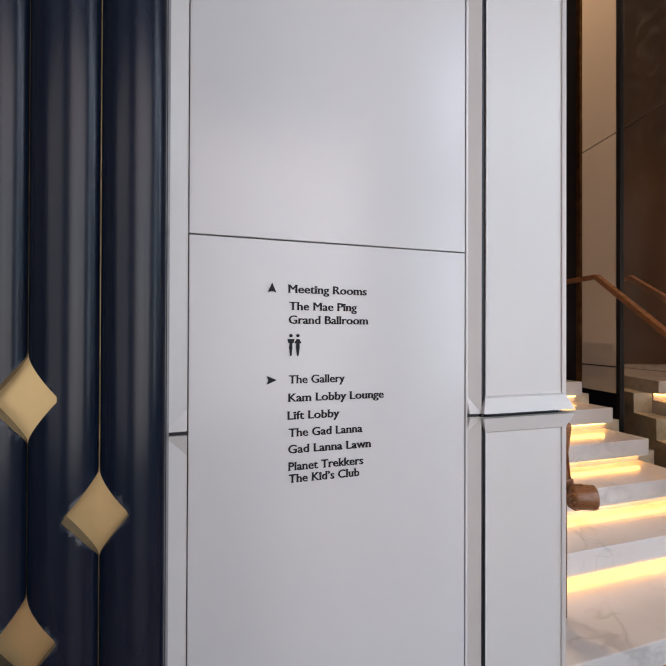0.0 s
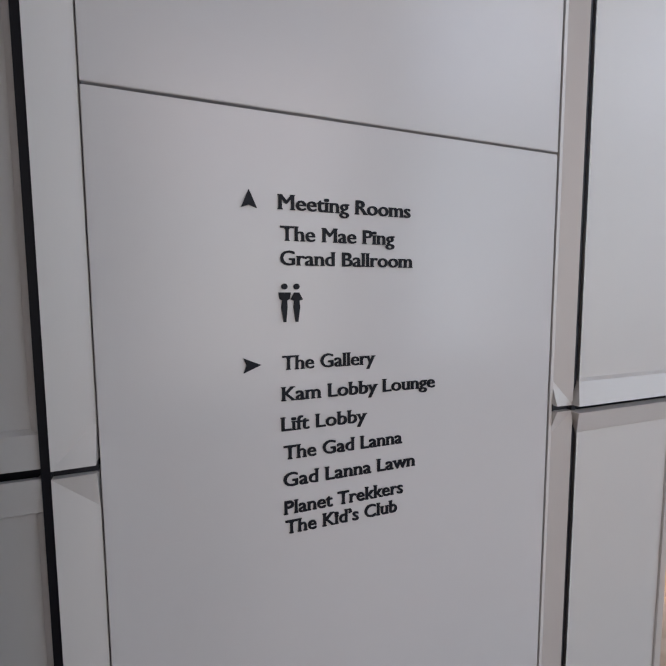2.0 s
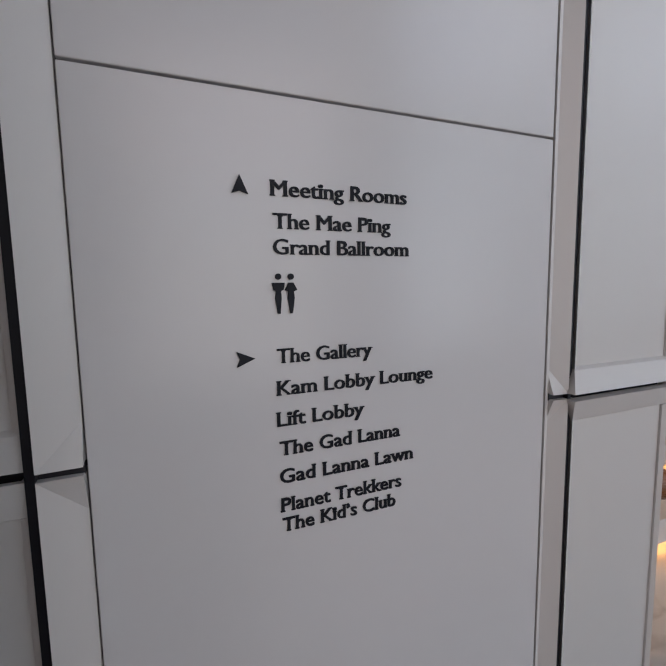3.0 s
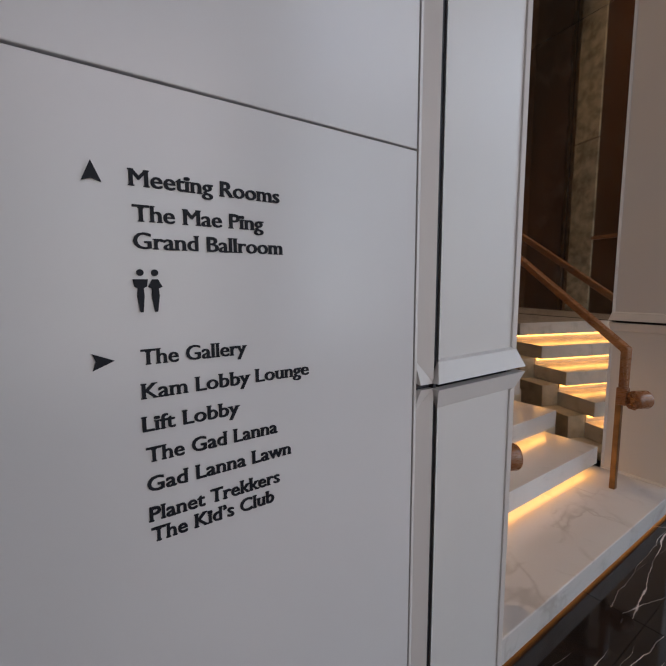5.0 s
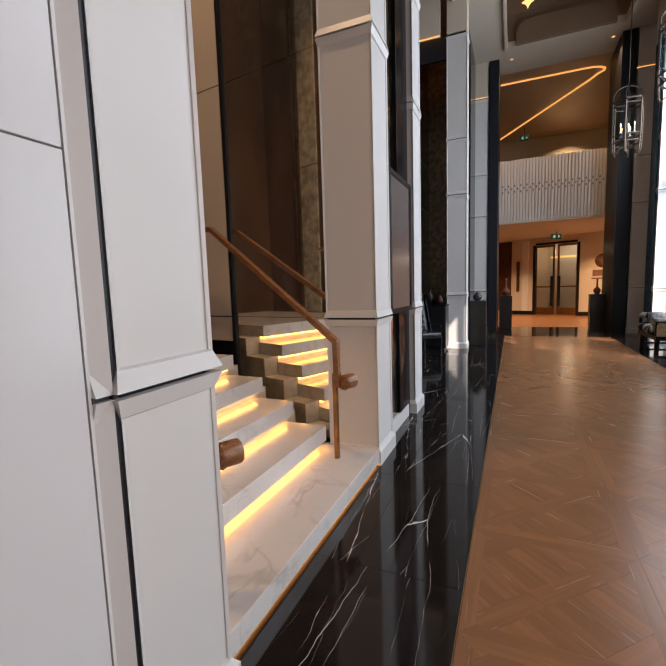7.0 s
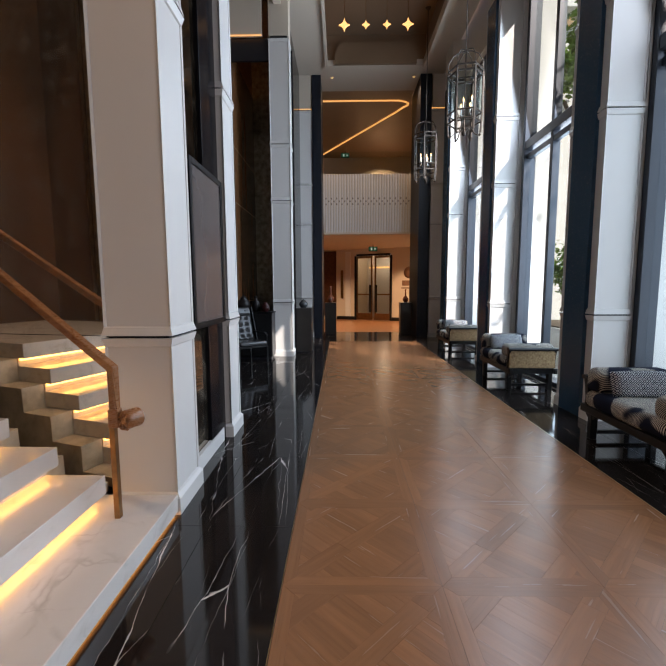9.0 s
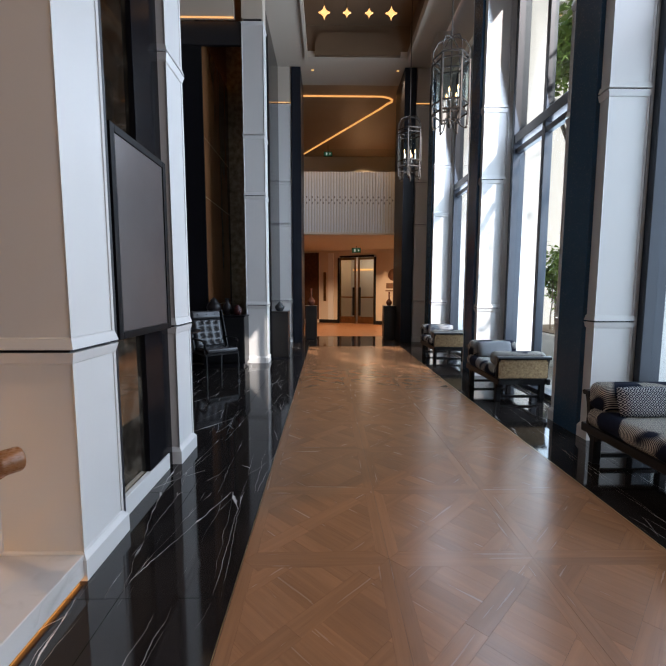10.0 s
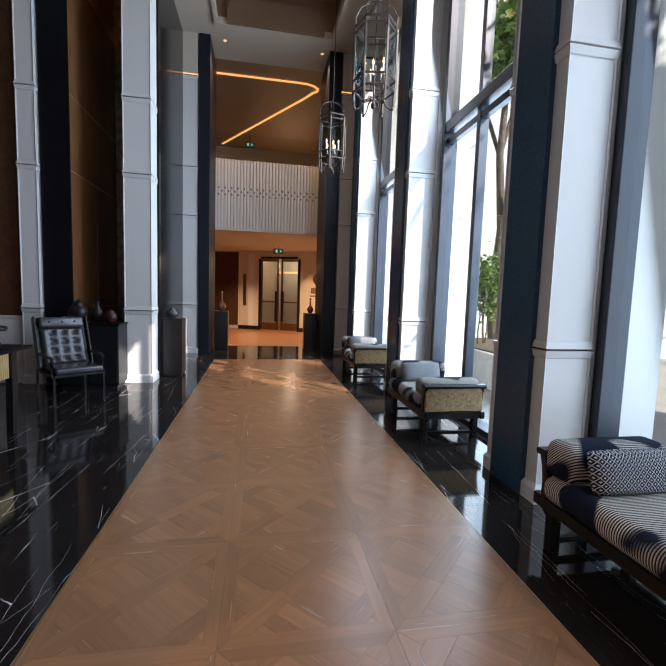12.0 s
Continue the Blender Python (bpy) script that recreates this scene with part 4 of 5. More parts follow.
for k in range(2):
    part("carved_panel", boxed(9.46, 9.515, 2.995 + 0.7 * k, 3.685 + 0.69 * k, 1.02, 5.85, bevel=0.012), CARVED, lounge_wall, "carved teak panel")


def rounded_slab(x0, x1, y0, y1, z0, z1, r, seg=5):
    bm = boxed(x0, x1, y0, y1, z0, z1)
    bmesh.ops.bevel(bm, geom=bm.edges[:], offset=r, segments=seg, profile=0.5, affect="EDGES")
    for f in bm.faces:
        f.smooth = True
    return bm


def armchair(at, rz):
    """Deep-buttoned lounge chair; its front looks along local -x."""
    c = thing("armchair", "black buttoned leather armchair with ebonised wood frame", "armchair", at=at, rz=rz)
    for x, y in ((-0.34, -0.28), (-0.34, 0.28), (0.30, -0.28), (0.30, 0.28)):
        part("leg", prism([(x - 0.013, y - 0.013), (x + 0.013, y - 0.013), (x + 0.013, y + 0.013), (x - 0.013, y + 0.013)], 0, 0.36), EBONY, c)
    for y in (-0.29, 0.29):
        bm = bmesh.new()
        sweep(bm, [(-0.29, y, 0.385), (-0.31, y, 0.56), (-0.25, y, 0.595), (0.24, y, 0.60)], [(-0.016, -0.013), (0.016, -0.013), (0.016, 0.013), (-0.016, 0.013)])
        part("armrest", bm, EBONY, c)
        part("side_rail", boxed(-0.34, 0.30, y - 0.013, y + 0.013, 0.355, 0.385), EBONY, c)
    part("front_rail", boxed(-0.355, -0.325, -0.277, 0.277, 0.355, 0.385), EBONY, c)
    part("seat_board", boxed(-0.32, 0.28, -0.277, 0.277, 0.362, 0.384), EBONY, c)
    bm = rounded_slab(-0.365, 0.25, -0.27, 0.27, 0.386, 0.465, 0.03, 4)
    part("seat_cushion", bm, LEATHER, c)
    # quilted back: a grid that dips at each button
    lean = pose(0.18, 0, 0.43, 0, 19, 0)
    bm = bmesh.new()
    nu, nv = 33, 37
    grid = []
    for j in range(nv):
        row = []
        for i in range(nu):
            u, v = -0.26 + 0.52 * i / (nu - 1), 0.48 * j / (nv - 1)
            puff = 0.5 + 0.5 * math.cos(2 * math.pi * (u / 0.13)) * 1.0
            puff2 = 0.5 + 0.5 * math.cos(2 * math.pi * (v - 0.06) / 0.12)
            edge = min(1, (0.26 - abs(u)) / 0.04, v / 0.03, (0.48 - v) / 0.03)
            dip = puff * puff2 * (abs(u) < 0.2)
            row.append(bm.verts.new((-0.05 - 0.055 * max(0, edge) ** 0.5 + 0.030 * dip, u, v)))
        grid.append(row)
    for j in range(nv - 1):
        for i in range(nu - 1):
            bm.faces.new((grid[j][i], grid[j][i + 1], grid[j + 1][i + 1], grid[j + 1][i])).smooth = True
    bm.transform(lean)
    bmesh.ops.recalc_face_normals(bm, faces=bm.faces[:])
    back = part("back_cushion", bm, LEATHER, c, "buttoned leather back")
    bm = rounded_slab(-0.115, -0.02, -0.265, 0.265, 0.485, 0.635, 0.04, 4)
    bm.transform(lean)
    head = part("head_cushion", bm, LEATHER, c)
    for v, us in ((0.06, (-0.13, 0, 0.13)), (0.18, (-0.13, 0, 0.13)), (0.30, (-0.13, 0, 0.13)), (0.42, (-0.13, 0, 0.13))):
        for u in us:
            b = bmesh.new()
            bmesh.ops.create_uvsphere(b, u_segments=8, v_segments=6, radius=0.011, matrix=lean @ Matrix.Translation((-0.078, u, v)))
            part("button", b, LEATHER, back)
    for u in (-0.15, 0, 0.15):
        b = bmesh.new()
        bmesh.ops.create_uvsphere(b, u_segments=8, v_segments=6, radius=0.014, matrix=lean @ Matrix.Translation((-0.116, u, 0.56)))
        part("button", b, EBONY, head)
    bm = boxed(-0.045, 0.0, -0.29, 0.29, -0.08, 0.64, bevel=0.012)
    bm.transform(lean)
    part("backrest", bm, EBONY, c, "ebonised wood back shell")
    for y in (-0.305, 0.305):
        bm = boxed(-0.10, 0.0, y - 0.011, y + 0.011, -0.05, 0.645, bevel=0.008)
        bm.transform(lean)
        part("wing", bm, EBONY, c)
    return c


armchair((8.44, 1.92, 0), 40)


def vase(name, at, profile, mat, label, seg=28, category="vase", group=""):
    return tagged(placed(part(name, lathe(profile, seg, at), mat)), label, category, group)


POTTERY = material("dark_glazed_pottery", (0.010, 0.009, 0.010), 0.3, spec=0.2, alt=(0.022, 0.016, 0.015), scale=7, mix=1.0)
REDGLAZE = material("oxblood_glaze", (0.26, 0.03, 0.02), 0.15, alt=(0.06, 0.012, 0.012), scale=8, mix=1.0)
CLAY = material("terracotta_lacquer", (0.24, 0.085, 0.05), 0.22, alt=(0.14, 0.05, 0.03), scale=6, mix=1.0)
LINEN = material("white_linen", (0.75, 0.74, 0.72), 0.8, bump=0.2)
CELADON = material("grey_celadon", (0.05, 0.055, 0.06), 0.25, alt=(0.025, 0.027, 0.03), scale=9, mix=1.0)

DARKRED = material("dark_red_glaze", (0.035, 0.008, 0.008), 0.3, spec=0.2, alt=(0.03, 0.008, 0.008), scale=8, mix=1.0)
cab = thing("cabinet", "black lacquered sideboard with two doors against the lounge wall", "cabinet", at=(9.22, 1.90, 0))
part("body", boxed(-0.22, 0.22, -0.40, 0.40, 0.06, 0.925, bevel=0.006), EBONY, cab)
part("plinth", boxed(-0.19, 0.20, -0.37, 0.37, 0.0, 0.06), BLACKGAP, cab)
part("top", boxed(-0.235, 0.225, -0.415, 0.415, 0.925, 0.95, bevel=0.004), PLASTIC, cab)
for y in (-0.20, 0.20):
    d = part("door", boxed(-0.232, -0.221, y - 0.19, y + 0.19, 0.09, 0.90, bevel=0.003), EBONY, cab)
    part("handle", boxed(-0.246, -0.233, y * 0.12 - 0.008, y * 0.12 + 0.008, 0.48, 0.62, bevel=0.003), BRASS, d, "small brass handle")
ginger = [(0.05, 0), (0.07, 0.01), (0.12, 0.08), (0.135, 0.15), (0.11, 0.22), (0.065, 0.255), (0.07, 0.275), (0.045, 0.30), (0.012, 0.325), (0.001, 0.34)]
vase("vase", (9.20, 2.10, 0.95), ginger, POTTERY, "dark glazed lidded jar on the black sideboard", group="sideboard jars")
vase("vase", (9.24, 1.86, 0.95), [(0.04, 0), (0.05, 0.01), (0.085, 0.10), (0.07, 0.19), (0.03, 0.23), (0.035, 0.30), (0.045, 0.31), (0.001, 0.30)], POTTERY, "dark glazed bottle vase on the black sideboard", group="sideboard jars")
vase("vase", (9.18, 1.66, 0.95), [(0.04, 0), (0.06, 0.01), (0.09, 0.06), (0.08, 0.13), (0.05, 0.155), (0.055, 0.17), (0.02, 0.195), (0.001, 0.20)], DARKRED, "oxblood glazed lidded pot on the black sideboard", group="sideboard jars")
bm = boxed(9.05, 9.18, 2.18, 2.30, 0.9505, 1.03, bevel=0.02)
solid("napkin_box", bm, LINEN, "white linen covered box on the black sideboard", "box")

# console with a tiered stand
con = thing("console_table", "black console table with a fluted brass front", "table", at=(6.50, 2.13, 0))
part("tabletop", boxed(-0.70, 0.70, -0.38, 0.38, 0.835, 0.87, bevel=0.006), PLASTIC, con, "polished black tabletop")
part("body", boxed(-0.60, 0.53, -0.23, 0.30, 0.56, 0.835), EBONY, con)
for k in range(34):
    part("flute", boxed(-0.59 + 0.033 * k, -0.566 + 0.033 * k, -0.252, -0.231, 0.56, 0.828, bevel=0.006), GOLD, con, "brushed gold flute")
for x in (-0.62, 0.55):
    for y in (-0.24, 0.24):
        part("leg", prism([(x - 0.03, 0), (x + 0.03, 0), (x + 0.075, 0.45), (x + 0.075, 0.835), (x - 0.018, 0.835), (x - 0.018, 0.45)], y - 0.03, y + 0.03, "y"), EBONY, con)
tray = thing("tiered_stand", "black turned tiered offering stand on the console", "stand", at=(6.96, 2.02, 0.87))
for z, r in ((0.0, 0.10), (0.155, 0.15), (0.255, 0.085), (0.325, 0.075)):
    part("tray", lathe([(0.001, 0), (r, 0.0), (r + 0.008, 0.02), (r, 0.04), (0.001, 0.03)], 24, (0, 0, z)), EBONY, tray)
for k in range(8):
    a = 2 * math.pi * k / 8
    part("spindle", lathe([(0.008, 0.03), (0.012, 0.10), (0.008, 0.157)], 8, (0.08 * math.cos(a), 0.08 * math.sin(a), 0)), EBONY, tray)
part("stem", lathe([(0.02, 0.175), (0.03, 0.23), (0.02, 0.28), (0.02, 0.34)], 12), EBONY, tray)
vase("vase", (6.66, 2.02, 0.87), [(0.05, 0), (0.07, 0.01), (0.105, 0.08), (0.095, 0.16), (0.06, 0.20), (0.065, 0.23), (0.03, 0.25), (0.001, 0.255)], REDGLAZE, "oxblood glazed pot on the console table")


def pedestal(at, w, h, label, group):
    p = thing("pedestal", label, "pedestal", group, at=at)
    part("body", boxed(-w / 2, w / 2, -w / 2, w / 2, 0.03, h - 0.015, bevel=0.004), PLINTHBLACK, p)
    part("foot", boxed(-w / 2 + 0.015, w / 2 - 0.015, -w / 2 + 0.015, w / 2 - 0.015, 0, 0.03), BLACKGAP, p)
    part("top", boxed(-w / 2 - 0.006, w / 2 + 0.006, -w / 2 - 0.006, w / 2 + 0.006, h - 0.015, h, bevel=0.003), PLINTHBLACK, p)
    return p


PLINTHBLACK = material("bronzed_black_plinth", (0.03, 0.027, 0.025), 0.3, metal=0.4, alt=(0.05, 0.043, 0.038), scale=3)
pedestal((10.12, 0.965, 0), 0.37, 0.98, "black bronzed square pedestal beside the white pier", "pedestals")
vase("pot", (10.10, 0.97, 0.98), [(0.05, 0), (0.06, 0.01), (0.095, 0.06), (0.10, 0.10), (0.07, 0.135), (0.05, 0.145), (0.055, 0.155), (0.03, 0.175), (0.012, 0.185), (0.014, 0.20), (0.001, 0.205)], CELADON, "grey glazed lidded pot on the black pedestal", category="pot")
zone(0, 0.18)
pedestal((13.62, 0.36, 0), 0.34, 0.97, "dark square pedestal at the portal", "pedestals")
pedestal((13.62, -1.93, 0), 0.34, 0.97, "dark square pedestal at the portal", "pedestals")
bottle = [(0.05, 0), (0.06, 0.01), (0.11, 0.09), (0.11, 0.14), (0.07, 0.20), (0.028, 0.25), (0.024, 0.44), (0.035, 0.50), (0.001, 0.49)]
vase("bottle_vase", (13.62, 0.36, 0.97), bottle, CLAY, "terracotta long-necked vase on the pedestal", group="portal vases")
vase("bottle_vase", (13.62, -1.93, 0.97), [(r * 0.8, z * 0.8) for r, z in bottle], CLAY, "small terracotta long-necked vase on the pedestal", group="portal vases")

zone(0, 0)
# ---- daybeds ----
def fabric(name, turn, freq, light=(0.52, 0.485, 0.42), dark=(0.010, 0.013, 0.026)):
    """Woven ikat: fine light stripes broken by dark fields."""
    m = material(name, dark, 0.9, bump=0.3, grain=300, spec=0.08)
    n, l = m.node_tree.nodes, m.node_tree.links
    b = n["Principled BSDF"]
    tc, sep = n.new("ShaderNodeTexCoord"), n.new("ShaderNodeMapping")
    l.new(tc.outputs["Object"], sep.inputs[0])
    wave = n.new("ShaderNodeTexWave")
    sep.inputs["Rotation"].default_value = (0, radians(turn), 0)
    wave.bands_direction = "X"
    wave.inputs["Scale"].default_value, wave.inputs["Distortion"].default_value = freq, 0.15
    l.new(sep.outputs[0], wave.inputs[0])
    no = n.new("ShaderNodeTexNoise")
    no.inputs["Scale"].default_value, no.inputs["Detail"].default_value = 3.4, 0.5
    l.new(sep.outputs[0], no.inputs[0])
    st, ms, mul, mixer = n.new("ShaderNodeMapRange"), n.new("ShaderNodeMapRange"), n.new("ShaderNodeMath"), n.new("ShaderNodeMix")
    st.inputs[1].default_value, st.inputs[2].default_value = 0.45, 0.6
    ms.inputs[1].default_value, ms.inputs[2].default_value, ms.inputs[3].default_value, ms.inputs[4].default_value = 0.53, 0.565, 1, 0
    mul.operation, mixer.data_type = "MULTIPLY", "RGBA"
    l.new(wave.outputs["Fac"], st.inputs[0]), l.new(no.outputs[0], ms.inputs[0])
    l.new(st.outputs[0], mul.inputs[0]), l.new(ms.outputs[0], mul.inputs[1])
    mixer.inputs[6].default_value, mixer.inputs[7].default_value = (*dark, 1), (*light, 1)
    l.new(mul.outputs[0], mixer.inputs[0]), l.new(mixer.outputs[2], b.inputs["Base Color"])
    return m


def lattice(name):
    """Cushion cloth: a light double lattice on navy."""
    m = material(name, (0.02, 0.025, 0.04), 0.9, bump=0.3, grain=300, spec=0.08)
    n, l = m.node_tree.nodes, m.node_tree.links
    tc = n.new("ShaderNodeTexCoord")
    waves, thins = [], []
    for rx in (45, -45):
        mp, wv, mr = n.new("ShaderNodeMapping"), n.new("ShaderNodeTexWave"), n.new("ShaderNodeMapRange")
        mp.inputs["Rotation"].default_value = (radians(rx), 0, 0)
        l.new(tc.outputs["Object"], mp.inputs[0]), l.new(mp.outputs[0], wv.inputs[0])
        wv.bands_direction, wv.wave_profile = "Y", "TRI"
        wv.inputs["Scale"].default_value = 11.0
        mr.inputs[1].default_value, mr.inputs[2].default_value, mr.inputs[3].default_value, mr.inputs[4].default_value = 0.10, 0.18, 1, 0
        l.new(wv.outputs["Fac"], mr.inputs[0])
        waves.append(wv.outputs["Fac"]), thins.append(mr.outputs[0])
    low, dot, lines, both = n.new("ShaderNodeMath"), n.new("ShaderNodeMapRange"), n.new("ShaderNodeMath"), n.new("ShaderNodeMath")
    low.operation, lines.operation, both.operation = "MINIMUM", "MAXIMUM", "MAXIMUM"
    l.new(waves[0], low.inputs[0]), l.new(waves[1], low.inputs[1]), l.new(low.outputs[0], dot.inputs[0])
    dot.inputs[1].default_value, dot.inputs[2].default_value = 0.64, 0.72
    l.new(thins[0], lines.inputs[0]), l.new(thins[1], lines.inputs[1])
    l.new(lines.outputs[0], both.inputs[0]), l.new(dot.outputs[0], both.inputs[1])
    out = both.outputs[0]
    mixer = n.new("ShaderNodeMix")
    mixer.data_type = "RGBA"
    mixer.inputs[6].default_value, mixer.inputs[7].default_value = (0.010, 0.014, 0.028, 1), (0.50, 0.51, 0.52, 1)
    l.new(out, mixer.inputs[0]), l.new(mixer.outputs[2], n["Principled BSDF"].inputs["Base Color"])
    return m


STRIPE = fabric("striped_ikat_seat", 0, 23.0)
STRIPEZ = fabric("striped_ikat_bolster", 45, 26.0)
LATTICE = lattice("lattice_cushion")
WICKER = material("woven_rattan", (0.46, 0.32, 0.16), 0.6, alt=(0.22, 0.13, 0.06), scale=40, mix=1.0, grain=130, bump=0.6)


def daybed():
    """Backless seat with two raised ends; its front looks along local +y."""
    d = thing("daybed", "black wooden daybed with rattan ends and striped upholstery", "daybed", "window daybeds")
    L, W = 0.575, 0.33
    for x in (-L + 0.10, L - 0.10):
        for y in (-W + 0.05, W - 0.05):
            lg = prism([(x - 0.032, y - 0.032), (x + 0.032, y - 0.032), (x + 0.032, y + 0.032), (x - 0.032, y + 0.032)], 0, 0.24)
            bmesh.ops.bevel(lg, geom=lg.edges[:], offset=0.006, segments=1, profile=0.5, affect="EDGES")
            part("leg", lg, EBONY, d)
        part("stretcher", boxed(x - 0.018, x + 0.018, -W + 0.085, W - 0.085, 0.05, 0.085, bevel=0.004), EBONY, d)
        part("knee", prism([(x - 0.09, 0.24), (x + 0.09, 0.24), (x + 0.032, 0.19), (x - 0.032, 0.19)], W - 0.075, W - 0.025, "y"), EBONY, d)
    for y in (-W, W - 0.05):
        part("long_rail", boxed(-L - 0.03, L + 0.03, y, y + 0.05, 0.24, 0.315, bevel=0.01), EBONY, d)
    for x in (-L, L - 0.05):
        part("end_rail", boxed(x, x + 0.05, -W + 0.05, W - 0.05, 0.24, 0.31), EBONY, d)
    part("base", boxed(-L + 0.05, L - 0.05, -W + 0.05, W - 0.05, 0.265, 0.30), EBONY, d)
    bm = rounded_slab(-L + 0.07, L - 0.07, -W - 0.01, W + 0.045, 0.317, 0.475, 0.075, 6)
    part("seat_cushion", bm, STRIPE, d, "black and cream striped seat cushion")
    for sgn in (-1, 1):
        e = part("end_panel", boxed(sgn * (L - 0.035) - 0.022, sgn * (L - 0.035) + 0.022, -W + 0.02, W - 0.02, 0.316, 0.555, bevel=0.004), WICKER, d, "woven rattan end panel")
        bm = bmesh.new()
        sweep(bm, [(sgn * (L - 0.02), -W - 0.005, 0.575), (sgn * (L - 0.02), W + 0.005, 0.575)], [(-0.035, -0.018), (0.035, -0.018), (0.045, 0.006), (0.03, 0.02), (-0.03, 0.02), (-0.045, 0.006)])
        part("end_top", bm, EBONY, d)
        for y in (-W, W - 0.04):
            bm = bmesh.new()
            sweep(bm, [(sgn * (L - 0.055), y + 0.02, 0.316), (sgn * (L - 0.06), y + 0.02, 0.40), (sgn * (L - 0.045), y + 0.02, 0.50), (sgn * (L - 0.025), y + 0.02, 0.558)], [(-0.02, -0.017), (0.02, -0.017), (0.02, 0.017), (-0.02, 0.017)], up=(0, 1, 0))
            part("end_post", bm, EBONY, d)
        hi = 0.685 if sgn > 0 else 0.64
        bm = rounded_slab(sgn * (L - 0.155) - 0.105, sgn * (L - 0.155) + 0.105, -W + 0.005, W + 0.02, 0.46, hi, 0.068, 6)
        part("bolster", bm, STRIPEZ, d, "black and cream striped bolster")
    return d


bed = daybed()
bed.matrix_basis = pose(4.15, -2.40, 0)
copy_thing(bed, pose(7.02, -2.38, 0))
copy_thing(bed, pose(9.98, -2.34, 0))


def cushion():
    bm = bmesh.new()
    n = 14
    top, bot = [], []
    for sgn, store in ((1, top), (-1, bot)):
        for j in range(n + 1):
            row = []
            for i in range(n + 1):
                u, v = 2 * i / n - 1, 2 * j / n - 1
                puff = (max(0, (1 - u ** 4) * (1 - v ** 4))) ** 0.5
                k = 1 - 0.05 * (u * u * v * v)
                row.append(bm.verts.new((sgn * 0.062 * puff, u * 0.255 * k, v * 0.118 * k)))
            store.append(row)
    for store in (top, bot):
        for j in range(n):
            for i in range(n):
                bm.faces.new((store[j][i], store[j][i + 1], store[j + 1][i + 1], store[j + 1][i])).smooth = True
    bmesh.ops.remove_doubles(bm, verts=bm.verts[:], dist=0.0004)
    bmesh.ops.recalc_face_normals(bm, faces=bm.faces[:])
    return solid("cushion", bm, LATTICE, "navy and white lattice cushion leaning on the bolster", "cushion", "daybed cushions")


cu = cushion()
cu.matrix_basis = pose(4.385, -2.36, 0.578, 0, 18, 0)
for x, dy, rz in ((7.255, 0.03, 4), (10.21, 0.02, -3)):
    copy_thing(cu, pose(x, -2.36 + dy, 0.578, 0, 18, rz))


# ---- hanging lanterns ----
def lantern():
    """Hexagonal bronze lantern on a rod; origin at the bottom of its cage."""
    l = thing("hanging_lantern", "hexagonal bronze and glass hanging lantern with lit candles", "lantern", "hall lanterns")
    R, H = 0.285, 0.82
    corner = lambda k, r, z: (r * math.cos(math.pi / 3 * k + 0.3), r * math.sin(math.pi / 3 * k + 0.3), z)
    for k in range(6):
        part("upright", tube([corner(k, R * 0.94, -0.16), corner(k, R * 0.97, 0.0), corner(k, R, 0.16), corner(k, R, H)], 0.019, 6), IRON, l)
        for z, r in ((0.02, R * 0.97), (0.16, R), (H - 0.05, R), (H + 0.04, R * 0.97)):
            part("rail", tube([corner(k, r, z), corner(k + 1, r, z)], 0.015, 6), IRON, l)
        a, b, c2, d2 = corner(k, R * 0.985, 0.17), corner(k + 1, R * 0.985, 0.17), corner(k + 1, R * 0.985, H - 0.06), corner(k, R * 0.985, H - 0.06)
        bm = bmesh.new()
        vs = [bm.verts.new(p) for p in (a, b, c2, d2)]
        f = bm.faces.new(vs)
        ex = bmesh.ops.extrude_face_region(bm, geom=[f])
        off = Vector((-(a[0] + b[0]), -(a[1] + b[1]), 0)).normalized() * 0.004
        bmesh.ops.translate(bm, verts=[v for v in ex["geom"] if isinstance(v, bmesh.types.BMVert)], vec=off)
        g = part("pane", bm, GLASS, l)
        g.visible_shadow = False
        part("hoop", tube([corner(k, R * 0.97, H + 0.04), corner(k, R * 0.98, H + 0.16), corner(k, R * 0.72, H + 0.29), corner(k, R * 0.3, H + 0.345), corner(k, 0.012, H + 0.35)], 0.009, 6), IRON, l)
        part("scroll", tube([corner(k, R * 0.93, -0.16), corner(k, R * 0.85, -0.205), corner(k, R * 0.62, -0.17), corner(k, R * 0.45, -0.08), corner(k, 0.03, -0.06)], 0.010, 6), IRON, l)
        part("drop", lathe([(0.004, -0.03), (0.02, -0.015), (0.022, 0.0), (0.01, 0.02)], 10, corner(k, R * 0.90, -0.19)), IRON, l)
    part("rod", tube([(0, 0, H + 0.34), (0, 0, 3.70)], 0.009, 8), IRON, l)
    part("canopy", lathe([(0.03, 3.66), (0.07, 3.70), (0.075, 3.73)], 16), IRON, l)
    part("stem", lathe([(0.004, -0.20), (0.03, -0.18), (0.035, -0.14), (0.014, -0.10), (0.012, 0.30), (0.03, 0.33), (0.010, 0.36), (0.010, H + 0.34)], 12), IRON, l)
    for k in range(5):
        a = 2 * math.pi * k / 5 + 0.2
        x, y = 0.13 * math.cos(a), 0.13 * math.sin(a)
        z = 0.20 + 0.05 * (k % 2)
        part("arm", tube([(0, 0, 0.12), (x * 0.6, y * 0.6, 0.08), (x, y, z - 0.02)], 0.007, 6), IRON, l)
        cnd = part("candle", lathe([(0.022, -0.02), (0.024, -0.01), (0.011, 0.0), (0.011, 0.11)], 10, (x, y, z)), LINEN, l, "cream candle tube")
